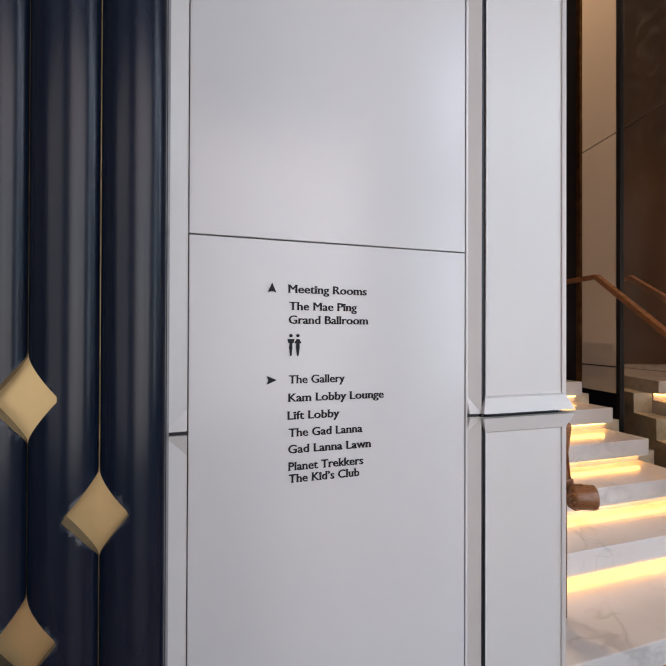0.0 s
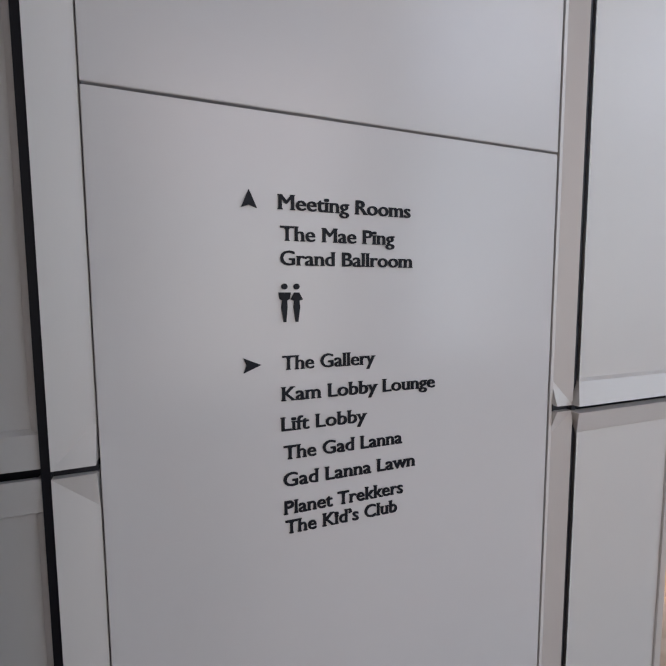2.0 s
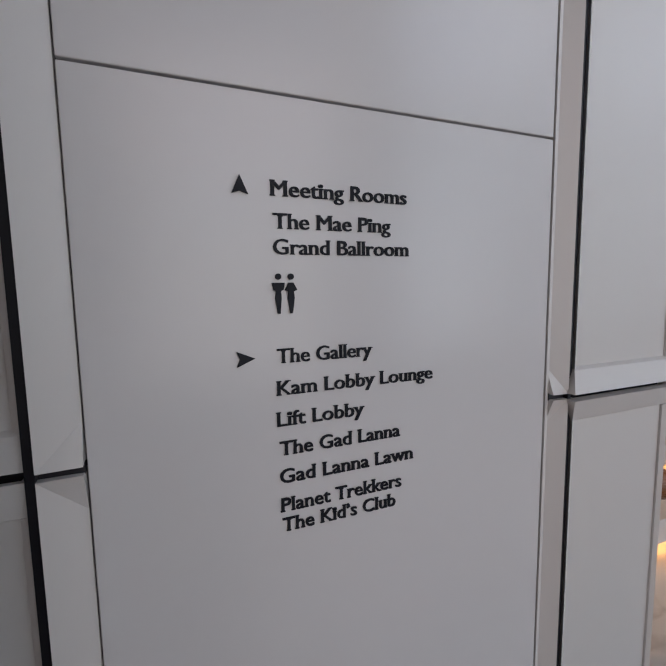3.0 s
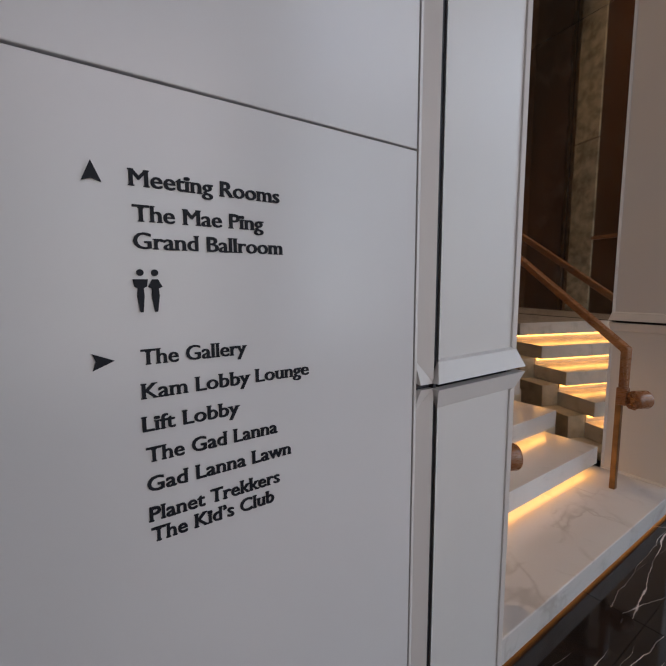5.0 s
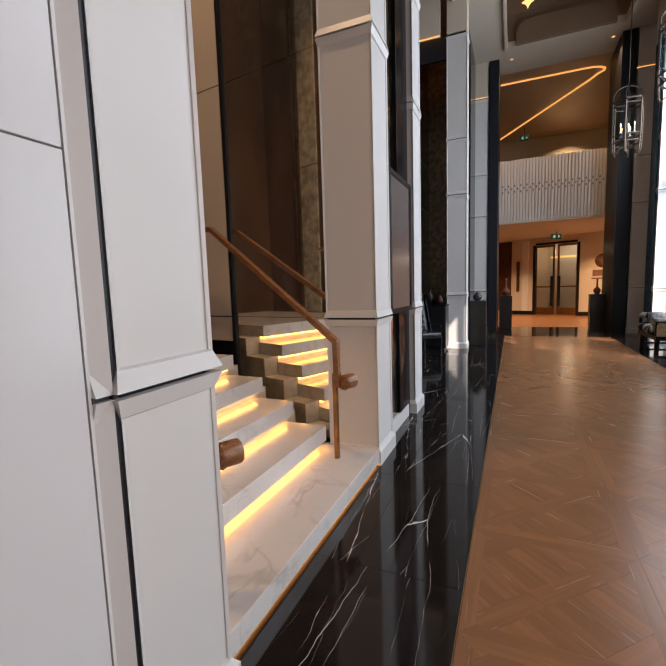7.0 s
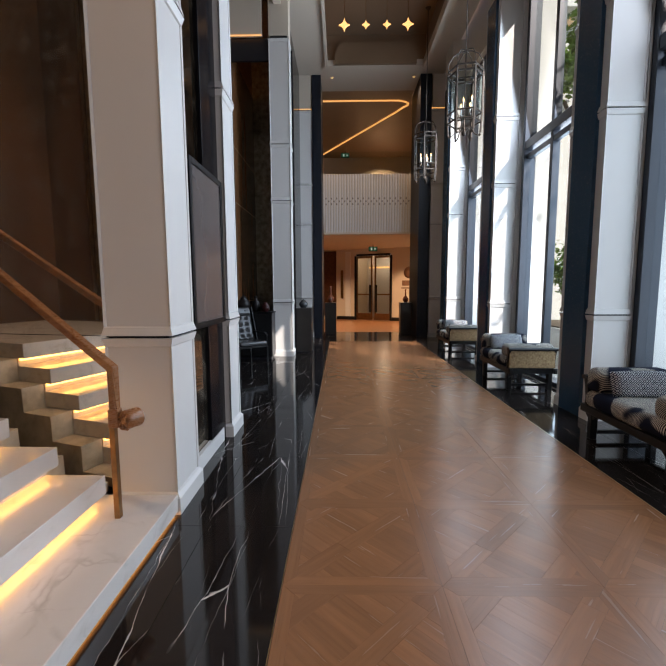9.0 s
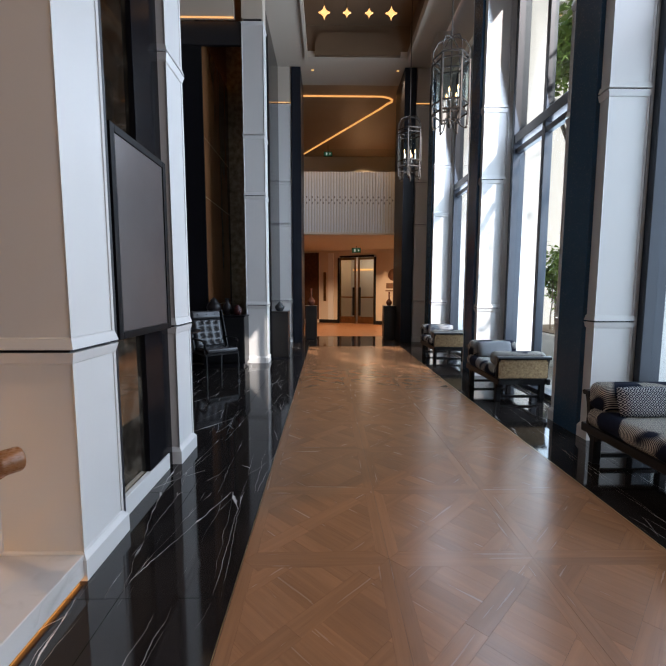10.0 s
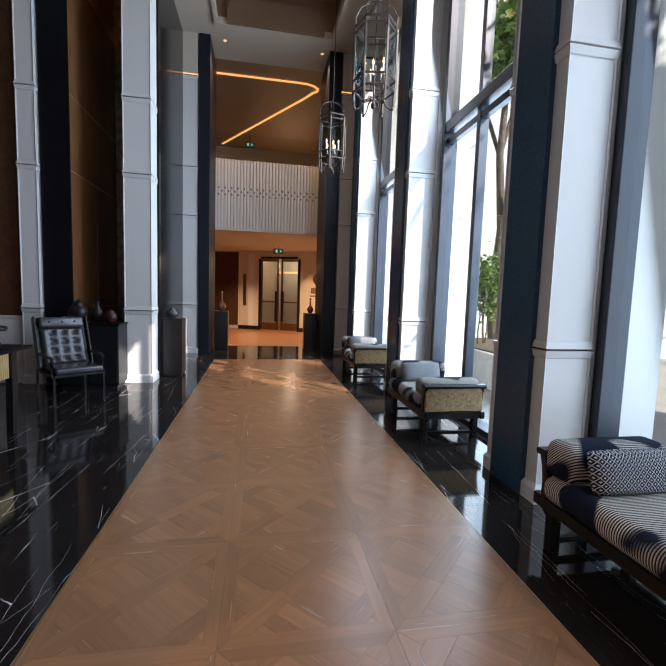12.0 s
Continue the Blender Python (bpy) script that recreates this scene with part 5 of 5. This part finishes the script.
        part("flame_bulb", lathe([(0.004, 0.11), (0.013, 0.13), (0.012, 0.15), (0.002, 0.185)], 10, (x, y, z)), FLAME, cnd, "lit flame bulb")
    return l


lan = lantern()
lan.matrix_basis = pose(8.30, -1.88, 4.20)
copy_thing(lan, pose(11.30, -1.82, 4.20, 0, 0, 25))

zone(0, 0.14)
# ---- coffer stars ----
for y, r in ((0.0, 0.125), (-0.49, 0.088), (-0.97, 0.088), (-1.45, 0.125)):
    pts = []
    for k in range(4):
        a = math.pi / 2 * k
        for t in range(6):
            b = a + math.pi / 2 * t / 6
            q = 1 / (abs(math.cos(b)) ** 0.62 + abs(math.sin(b)) ** 0.62) ** (1 / 0.62)
            pts.append((r * q * math.cos(b), r * q * math.sin(b) * 1.15))
    st = thing("star_lamp", "glowing gold four-pointed star lamp under the coffer", "lamp", "coffer stars", at=(11.0, y, 7.38))
    part("shade", prism(pts, -0.02, 0.02, "x"), STAR, st, "glowing gold star")
    part("rod", tube([(0, 0, 0.1), (0, 0, 0.52)], 0.006, 6), BRASS, st)
for y in (0.32, -1.92):
    rec = thing("recessed_downlight", "small recessed ceiling downlight", "lamp", "portal downlights", at=(12.9, y, 7.15))
    part("trim", lathe([(0.05, -0.004), (0.055, 0.0)], 18), WHITE, rec)
    part("lens", lathe([(0.001, -0.007), (0.035, -0.007), (0.035, -0.0045), (0.001, -0.0045)], 14), STAR, rec)

zone(0, 0)
# unseen fixture added to go with the stair spot
rec = thing("recessed_downlight", "added ceiling lamp over the stair, out of view", "lamp", "stair downlights", at=(2.3, 2.7, 7.15))
part("trim", lathe([(0.05, -0.004), (0.055, 0.0)], 18), WHITE, rec)
part("lens", lathe([(0.001, -0.007), (0.035, -0.007), (0.035, -0.0045), (0.001, -0.0045)], 14), STAR, rec)

zone(0, 0.18)
# ---- gallery front ----
front = thing("gallery_front", "white slatted gallery front with small lozenge studs", "balustrade", kind="structure")
part("board", boxed(14.12, 14.3, -2.44, 0.83, 3.10, 4.90), CEIL, front)
part("lower_trim", boxed(14.06, 14.12, -2.40, 0.80, 3.08, 3.14, bevel=0.006), BEIGE, front)
for k in range(34):
    y = 0.575 - 0.0825 * k
    part("slat", boxed(14.075, 14.119, y - 0.029, y + 0.029, 3.145, 4.90, bevel=0.008), WHITE, front)
for r in range(3):
    for k in range(16):
        y = 0.50 - 0.165 * k - (0.0825 if r % 2 else 0)
        z = 4.00 + 0.085 * r
        part("stud", prism([(y, z - 0.04), (y + 0.022, z), (y, z + 0.04), (y - 0.022, z)], 14.070, 14.0845, "x"), STUD, front, "small bronze lozenge stud")
glz = part("glass_rail", boxed(14.2, 14.212, -2.40, 0.57, 4.905, 5.6), GLASS, front, "clear glass rail")
glz.visible_shadow = False

# warm light line on the gallery ceiling
bm = bmesh.new()
pts = [(14.75, 1.2, 7.315), (14.75, -1.55, 7.315)] + [(15.05 - 0.30 * math.cos(a), -1.65 - 0.5 * math.sin(a), 7.315) for a in (0.3, 0.8, 1.3, 1.8, 2.3)] + [(15.6, -1.85, 7.315), (20.3, 0.95, 7.315)]
sweep(bm, pts, [(-0.032, -0.012), (0.032, -0.012), (0.032, 0.012), (-0.032, 0.012)])
structure("trim_gallery_light", bm, LEDSOFT, "warm light line bent across the gallery ceiling")
pic = thing("picture", "small framed pale picture on the gallery wall", "picture", at=(20.58, -2.10, 5.45))
part("frame", boxed(-0.03, 0.0, -0.24, 0.24, -0.20, 0.20, bevel=0.005), EBONY, pic)
part("sheet", boxed(-0.034, -0.031, -0.20, 0.20, -0.16, 0.16), LINEN, pic)
for k, y in enumerate((0.25, -0.45)):
    cabg = thing("gallery_sideboard", "dark sideboard on the gallery", "cabinet", "gallery furniture", at=(20.2, y, 3.9))
    part("body", boxed(-0.25, 0.25, -0.3, 0.3, 0.05, 1.15 + 0.2 * k, bevel=0.01), EBONY if k == 0 else PLINTHBLACK, cabg)
    part("foot", boxed(-0.22, 0.22, -0.27, 0.27, 0, 0.05), BLACKGAP, cabg)


def exit_sign(at, label):
    e = thing("exit_sign", label, "sign", "exit signs", at=at)
    part("case", boxed(0.0, 0.05, -0.17, 0.17, -0.09, 0.09, bevel=0.005), PLASTIC, e)
    part("face", boxed(-0.006, -0.001, -0.16, 0.16, -0.08, 0.08), GREENLIT, e, "lit green sign face")
    part("running_figure_bar", boxed(-0.010, -0.007, 0.03, 0.09, -0.05, 0.05), WHITELIT, e, "white mark")
    part("arrow_bar", prism([(-0.12, 0.0), (-0.06, 0.05), (-0.06, -0.05)], -0.010, -0.007, "x"), WHITELIT, e, "white mark")
    part("hanger", boxed(0.02, 0.03, -0.01, 0.01, 0.09, 0.17 if at[2] < 4 else 0.378), PLASTIC, e)
    return e


GREENLIT = material("sign_green", (0.01, 0.13, 0.05), 0.4, emit=(0.05, 0.5, 0.25), strength=0.04)
WHITELIT = material("sign_white", (0.7, 0.8, 0.75), 0.4, emit=(0.8, 1.0, 0.9), strength=0.25)
exit_sign((17.4, -1.22, 2.93), "green lit exit sign under the foyer ceiling")
exit_sign((19.0, -0.15, 6.95), "green lit exit sign under the gallery ceiling")

# ---- foyer back wall with the lift-lobby doorway (slanting) ----
FOY = pose(19.10, -1.18, 0, 0, 0, -24)        # local y runs along the wall
foyer = thing("wall_foyer_back", "warm panelled foyer wall with a round-cornered doorway", "wall", kind="structure")
foyer.matrix_basis = FOY
part("wall_piece", boxed(0, 0.2, 0.80, 5.0, 0, 3.1), BEIGE, foyer)
part("wall_piece", boxed(0, 0.2, -3.0, -0.80, 0, 3.1), BEIGE, foyer)
part("wall_piece", boxed(0, 0.2, -0.80, 0.80, 2.86, 3.1), BEIGE, foyer)
part("timber_panel", boxed(-0.03, -0.002, 1.75, 4.5, 0.15, 3.05, bevel=0.006), CARVED, foyer, "brown timber panel")
part("baseboard", boxed(-0.03, -0.002, 0.86, 1.73, 0, 0.15), EBONY, foyer)
part("baseboard", boxed(-0.03, -0.002, -3.0, -0.86, 0, 0.15), EBONY, foyer)
for y in (-0.83, 0.80):
    part("architrave", boxed(-0.05, -0.001, y - 0.03, y + 0.05, 0, 2.80), EBONY, foyer, "dark bronze architrave")
part("architrave", boxed(-0.05, -0.001, -0.78, 0.77, 2.80, 2.88, bevel=0.02), EBONY, foyer, "dark bronze architrave")
part("pilaster", boxed(-0.04, -0.001, 1.05, 1.30, 0.15, 3.0, bevel=0.008), WHITE, foyer, "pale pilaster")
glow = part("wall_mirror", boxed(-0.05, -0.005, 1.40, 1.52, 0.95, 2.2, bevel=0.004), BRASS, foyer, "narrow brass-framed mirror")
part("emblem", lathe([(0.001, -0.01), (0.25, -0.01), (0.25, 0.0), (0.001, 0.0)], 24), EMBLEM, foyer, "round bronze emblem").matrix_local = pose(-0.012, -1.62, 2.05, 0, 90, 0)
part("plaque_bar", boxed(-0.02, -0.001, -1.95, -1.30, 1.50, 1.72, bevel=0.004), EMBLEM, foyer, "bronze name plaque")
part("plaque_bar", boxed(-0.015, -0.001, -1.98, -1.27, 1.38, 1.43, bevel=0.002), EMBLEM, foyer, "bronze name plaque")
dr = thing("door", "open glazed bronze lobby door", "door", "lobby doors", kind="structure")
dr.matrix_basis = FOY
for a, b in ((0.05, 0.80), (-0.80, -0.05)):
    for nm, bb in (("stile", (0.04, 0.09, a, a + 0.07, 0.02, 2.80)), ("stile", (0.04, 0.09, b - 0.07, b, 0.02, 2.80)), ("rail", (0.04, 0.09, a + 0.07, b - 0.07, 2.70, 2.80)), ("rail", (0.04, 0.09, a + 0.07, b - 0.07, 0.02, 0.30)), ("rail", (0.04, 0.09, a + 0.07, b - 0.07, 1.10, 1.16))):
        part(nm, boxed(*bb, bevel=0.004), BRASS, dr)
    pn = part("pane", boxed(0.060, 0.068, a + 0.07, b - 0.07, 0.30, 2.70), GLASS, dr)
    pn.visible_shadow = False
    part("pull", boxed(-0.01, 0.035, (a + b) / 2 - 0.34 if a > 0 else (a + b) / 2 + 0.24, (a + b) / 2 - 0.24 if a > 0 else (a + b) / 2 + 0.34, 0.35, 1.55, bevel=0.012), EBONY, dr, "tall carved dark door pull")
lob = thing("wall_lift_lobby", "pale lit wall of the lift lobby", "wall", kind="structure")
lob.matrix_basis = FOY
part("back", boxed(2.0, 2.1, -2.0, 2.0, 0, 3.1), WHITE, lob)
part("side", boxed(0.2, 2.0, 1.0, 1.1, 0, 3.1), BEIGE, lob)
part("side", boxed(0.2, 2.0, -1.1, -1.0, 0, 3.1), BEIGE, lob)
part("light_line", boxed(1.96, 1.99, -0.9, 0.9, 2.35, 2.42), LEDSOFT, lob, "warm light line")
# added fill light, unseen, so the door panes glow
lob_fill = lamp("lobby_fill", (20.1, -1.8, 2.6), 12, (1.0, 0.75, 0.5), 0.1)

zone(0.12, -0.03)
# ---- outdoors ----
house = thing("building", "white rendered wing with dark louvred windows", "building", at=(12.6, -3.4, -0.05))
part("wall", boxed(0, 6, -12, 0, 0, 8.5), STONEOUT, house)
part("roof", boxed(-0.5, 6.4, -12.4, 0.0, 8.5, 8.75, bevel=0.02), STONEOUT, house)
for k in range(3):
    for z in (1.0, 4.6):
        w = part("window", boxed(-0.05, 0.0, -2.0 - 2.8 * k, -1.2 - 2.8 * k, z, z + 2.2, bevel=0.01), FRAMEDARK, house)
        for j in range(10):
            part("louvre", boxed(-0.09, -0.05, -1.95 - 2.8 * k, -1.25 - 2.8 * k, z + 0.1 + 0.21 * j, z + 0.16 + 0.21 * j), FRAMEDARK, w)
# added out of view; wall heights shape the sun patches in the hall
wing = thing("building", "unseen white rendered mass added to block the sun", "building", at=(-8.0, -7.0, -0.05))
part("wall", boxed(-20, 3.0, -9, 0, 0, 13.0), STONEOUT, wing)
part("wall", boxed(3.0, 7.2, -0.4, 0, 0, 10.4), STONEOUT, wing)
part("wall", boxed(7.2, 8.6, -0.4, 0, 0, 7.5), STONEOUT, wing)
part("roof", boxed(-20.3, 3.1, -9.3, 0.3, 13.0, 13.2), STONEOUT, wing)
planter = thing("planter", "low pale stone planter outside the windows", "planter", at=(9.6, -5.0, -0.05))
part("body", boxed(-1.9, 1.9, -0.8, 0.8, 0, 0.62, bevel=0.02), STONEOUT, planter)
part("soil", boxed(-1.8, 1.8, -0.7, 0.7, 0.621, 0.64), BARK, planter)


def leaf_cloud(n, centre, size, leaf, seed, droop=0.3):
    """Many small folded leaves scattered in clumps through an uneven volume."""
    rnd = random.Random(seed)
    clumps = [Vector((centre[i] + rnd.gauss(0, 0.42) * size[i] for i in range(3))) for _ in range(26)]
    vs, fs = [], []
    for _ in range(n):
        c = rnd.choice(clumps)
        p = c + Vector((rnd.gauss(0, 0.16) * size[0], rnd.gauss(0, 0.16) * size[1], rnd.gauss(0, 0.16) * size[2]))
        q = Euler((rnd.uniform(-0.9, 0.9) - droop, rnd.uniform(-0.9, 0.9), rnd.uniform(0, 6.3))).to_matrix()
        s = leaf * rnd.uniform(0.6, 1.3)
        k = len(vs)
        for a in ((0, 0, 0), (0.32 * s, 0.45 * s, 0.08 * s), (0, 1.0 * s, -0.1 * s), (-0.32 * s, 0.45 * s, 0.08 * s)):
            vs.append(p + q @ Vector(a))
        fs += [(k, k + 1, k + 2), (k, k + 2, k + 3)]
    me = bpy.data.meshes.new("crown")
    me.from_pydata(vs, [], fs)
    return me


def tree(name, at, height, crown_size, n, leaf, seed, label, stems=1):
    t = thing(name, label, "tree" if stems == 1 else "shrub", at=at)
    rnd = random.Random(seed)
    for k in range(stems):
        ox, oy = (rnd.uniform(-0.4, 0.4), rnd.uniform(-0.2, 0.2)) if stems > 1 else (0, 0)
        pts = [Vector((ox, oy, 0))]
        for j in range(5):
            pts.append(pts[-1] + Vector((rnd.gauss(0, 0.05), rnd.gauss(0, 0.05), 1)) * height * 0.17)
        bm = bmesh.new()
        rings, r0 = [], 0.035 * height ** 0.6 / (1 if stems == 1 else 3)
        for j, p in enumerate(pts):
            r = r0 * (1 - 0.13 * j)
            rings.append([bm.verts.new(p + Vector((r * math.cos(a), r * math.sin(a), 0))) for a in (2 * math.pi * i / 8 for i in range(8))])
        for a, b in zip(rings, rings[1:]):
            for i in range(8):
                bm.faces.new((a[i], a[(i + 1) % 8], b[(i + 1) % 8], b[i])).smooth = True
        part("trunk" if stems == 1 else "stem", bm, BARK, t)
        for j in range(5):
            d = Vector((rnd.uniform(-1, 1) * crown_size[0], rnd.uniform(-1, 1) * crown_size[1], height * 0.25)) * 0.6
            base = pts[2 + j % 3]
            part("limb", tube([base, base + d * 0.5 + Vector((0, 0, 0.05)), base + d], r0 * 0.35, 6), BARK, t)
    me = leaf_cloud(n, (0, 0, height * 0.78), crown_size, leaf, seed)
    me.materials.append(LEAF)
    cr = new("crown", me)
    cr.parent = t
    return t


tree("tree", (3.5, -5.6, -0.05), 8.5, (1.9, 1.2, 2.3), 200, 0.15, 3, "broad-leaved garden tree with loose green crown")
tree("tree", (1.8, -5.3, -0.05), 8.4, (0.9, 0.6, 1.7), 420, 0.15, 14, "slim garden tree whose leaves shade the window piers")
tree("tree", (10.2, -14.0, -0.05), 9.0, (2.4, 2.0, 2.6), 7000, 0.24, 5, "broad-leaved garden tree with loose green crown")
tree("tree", (11.2, -5.75, -0.05), 9.2, (0.9, 0.8, 1.3), 2200, 0.20, 21, "slim garden tree with bright green crown")
tree("shrub", (8.6, -4.9, 0.585), 1.9, (0.7, 0.4, 0.8), 1300, 0.13, 8, "leafy green shrub in the stone planter", 4)
tree("shrub", (10.2, -4.8, 0.585), 1.6, (0.7, 0.4, 0.7), 1300, 0.12, 9, "leafy green shrub in the stone planter", 4)
tree("shrub", (6.9, -4.3, -0.05), 1.0, (0.6, 0.4, 0.5), 1000, 0.10, 11, "low leafy shrub on the paving", 4)

zone(0, 0)
# ---- floor pieces, last ----
PAR_X, PAR_Y, SIDE = 2.645, -1.775, 0.766


def clip(poly, x0, x1, y0, y1):
    for axis, lim, keep in ((0, x0, 1), (0, x1, -1), (1, y0, 1), (1, y1, -1)):
        out = []
        for i, p in enumerate(poly):
            q = poly[(i + 1) % len(poly)]
            pin, qin = (p[axis] - lim) * keep >= 0, (q[axis] - lim) * keep >= 0
            if pin:
                out.append(p)
            if pin != qin:
                t = (lim - p[axis]) / (q[axis] - p[axis])
                out.append((p[0] + t * (q[0] - p[0]), p[1] + t * (q[1] - p[1])))
        poly = out
        if not poly:
            return []
    return poly


def shrink(poly, g):
    cx, cy = sum(p[0] for p in poly) / len(poly), sum(p[1] for p in poly) / len(poly)
    return [(cx + (x - cx) * (1 - g / max(0.02, math.hypot(x - cx, y - cy))), cy + (y - cy) * (1 - g / max(0.02, math.hypot(x - cx, y - cy)))) for x, y in poly]


def area_of(p):
    return abs(sum(p[i][0] * p[(i + 1) % len(p)][1] - p[(i + 1) % len(p)][0] * p[i][1] for i in range(len(p)))) / 2


def parquet_cell():
    """One square of the parquet: a frame of four boards round diagonal boards and cross boards, about its corner."""
    w, f = SIDE, 0.062
    pieces = [[(0, 0), (w, 0), (w - f, f), (f, f)], [(w, 0), (w, w), (w - f, w - f), (w - f, f)], [(w, w), (0, w), (f, w - f), (w - f, w - f)], [(0, w), (0, 0), (f, f), (f, w - f)]]
    kinds = [0, 1, 0, 1]          # which way the grain of each piece runs
    c, cross, run, wide = math.sqrt(0.5), 0.104, 0.258, 0.0815

    def lay(kind, u0, u1, v0, v1):
        q = [(w / 2 + (u + v) * c, w / 2 + (u - v) * c) for u, v in ((u0, v0), (u1, v0), (u1, v1), (u0, v1))]
        q = clip(q, f, w - f, f, w - f)
        if len(q) > 2 and area_of(q) > 0.00002:
            pieces.append(q)
            kinds.append(kind)

    for i in range(-2, 2):
        u = -cross / 2 + (cross + run) * i
        for k in range(-2, 2):
            lay(3, u, u + cross, (k + 0.5 * (i % 2)) * 0.48 - 0.12, (k + 1 + 0.5 * (i % 2)) * 0.48 - 0.12)
        for k in range(-7, 7):
            lay(2, u + cross, u + cross + run, k * wide, (k + 1) * wide)
    return [(k, shrink(p, 0.0006)) for k, p in zip(kinds, pieces)]


def slab_mesh(name, poly, top, mat):
    k = len(poly)
    if sum(poly[i][0] * poly[(i + 1) % k][1] - poly[(i + 1) % k][0] * poly[i][1] for i in range(k)) < 0:
        poly = poly[::-1]
    me = bpy.data.meshes.new(name)
    vs = [(x, y, top) for x, y in poly] + [(x, y, top - 0.010) for x, y in poly]
    fs = [tuple(range(k))] + [(i, i + k, (i + 1) % k + k, (i + 1) % k) for i in range(k)]
    me.from_pydata(vs, [], fs)
    me.materials.append(mat)
    return me


cell = parquet_cell()
cell_meshes = [(slab_mesh("parquet_block", p, 0.0, OAK[k]), k) for k, p in cell]
parquet = thing("floor_parquet", "warm brown oak parquet squares with diagonal blocks", "floor", kind="structure")
structure("floor_parquet_bed", boxed(-4.2, 11.838, -1.776, 0.53, -0.0118, -0.0022), OAKBED, "dark oak bed under the oak parquet")
rest_v, rest_f, rest_k = [], [], []
rnd = random.Random(4)
for i in range(-9, 13):
    for j in range(3):
        ox, oy = PAR_X + SIDE * i, PAR_Y + (SIDE + 0.0015) * j
        if ox < -4.3 or ox + SIDE > 12.25:
            continue
        near = 2.0 < ox < 5.3
        for me, kind in cell_meshes:
            lift = rnd.uniform(-0.0002, 0.0002)
            if near:
                ob = new("parquet_block", me)
                ob.parent, ob.location = parquet, (ox, oy, lift)
            else:
                k = len(rest_v)
                rest_v += [(v.co.x + ox, v.co.y + oy, v.co.z + lift) for v in me.vertices]
                rest_f += [tuple(a + k for a in f.vertices) for f in me.polygons]
                rest_k += [kind] * len(me.polygons)
me = bpy.data.meshes.new("parquet_blocks")
me.from_pydata(rest_v, [], rest_f)
for m in OAKFAR:
    me.materials.append(m)
me.polygons.foreach_set("material_index", rest_k)
ob = new("parquet_blocks", me)
ob.parent = parquet
tagged(ob, "oak parquet blocks further along the hall", kind="stuff")

for y in (0.5315, -1.7775):
    structure("trim_parquet_" + ("left" if y > 0 else "right"), boxed(-4.2, 11.84, y - 0.001, y + 0.001, -0.0095, 0.0006), GOLD, "thin brass strip beside the parquet")
tiles = thing("floor_marble", "polished black marble tiles with white veins", "floor", kind="structure")
TILE_MESH = {}


def tile(x0, x1, y0, y1):
    key = (round(x1 - x0, 3), round(y1 - y0, 3))
    if key not in TILE_MESH:
        g = 0.0015
        TILE_MESH[key] = slab_mesh("marble_tile", [(g, g), (key[0] - g, g), (key[0] - g, key[1] - g), (g, key[1] - g)], 0.0, MARBLE)
    ob = new("marble_tile", TILE_MESH[key])
    ob.parent, ob.location = tiles, (x0, y0, 0)


ROWS_L = [(0.533, 1.05), (1.05, 1.56), (1.56, 2.07), (2.07, 2.58), (2.58, 3.09), (3.09, 3.6), (3.6, 4.4)]
ROWS_R = [(-2.75, -2.28), (-2.28, -1.779)]
for i in range(16):
    x = -4.0 + 1.02 * i
    for k, (a, b) in enumerate(ROWS_L + ROWS_R):
        if (a, b) in ROWS_L[2:] and (x < 4.0 or x > 9.2):
            continue
        if (a, b) == ROWS_L[1] and x < -1.6:
            continue
        tile(x, x + 1.02, a, b)
for k, (a, b) in enumerate(((-2.75, -1.8), (-1.8, -0.6), (-0.6, 0.6), (0.6, 1.25))):
    tile(12.32, 13.3, a, b), tile(13.3, 14.18, a, b)
tile(11.842, 12.32, -1.779, -0.6), tile(11.842, 12.32, -0.6, 0.533)
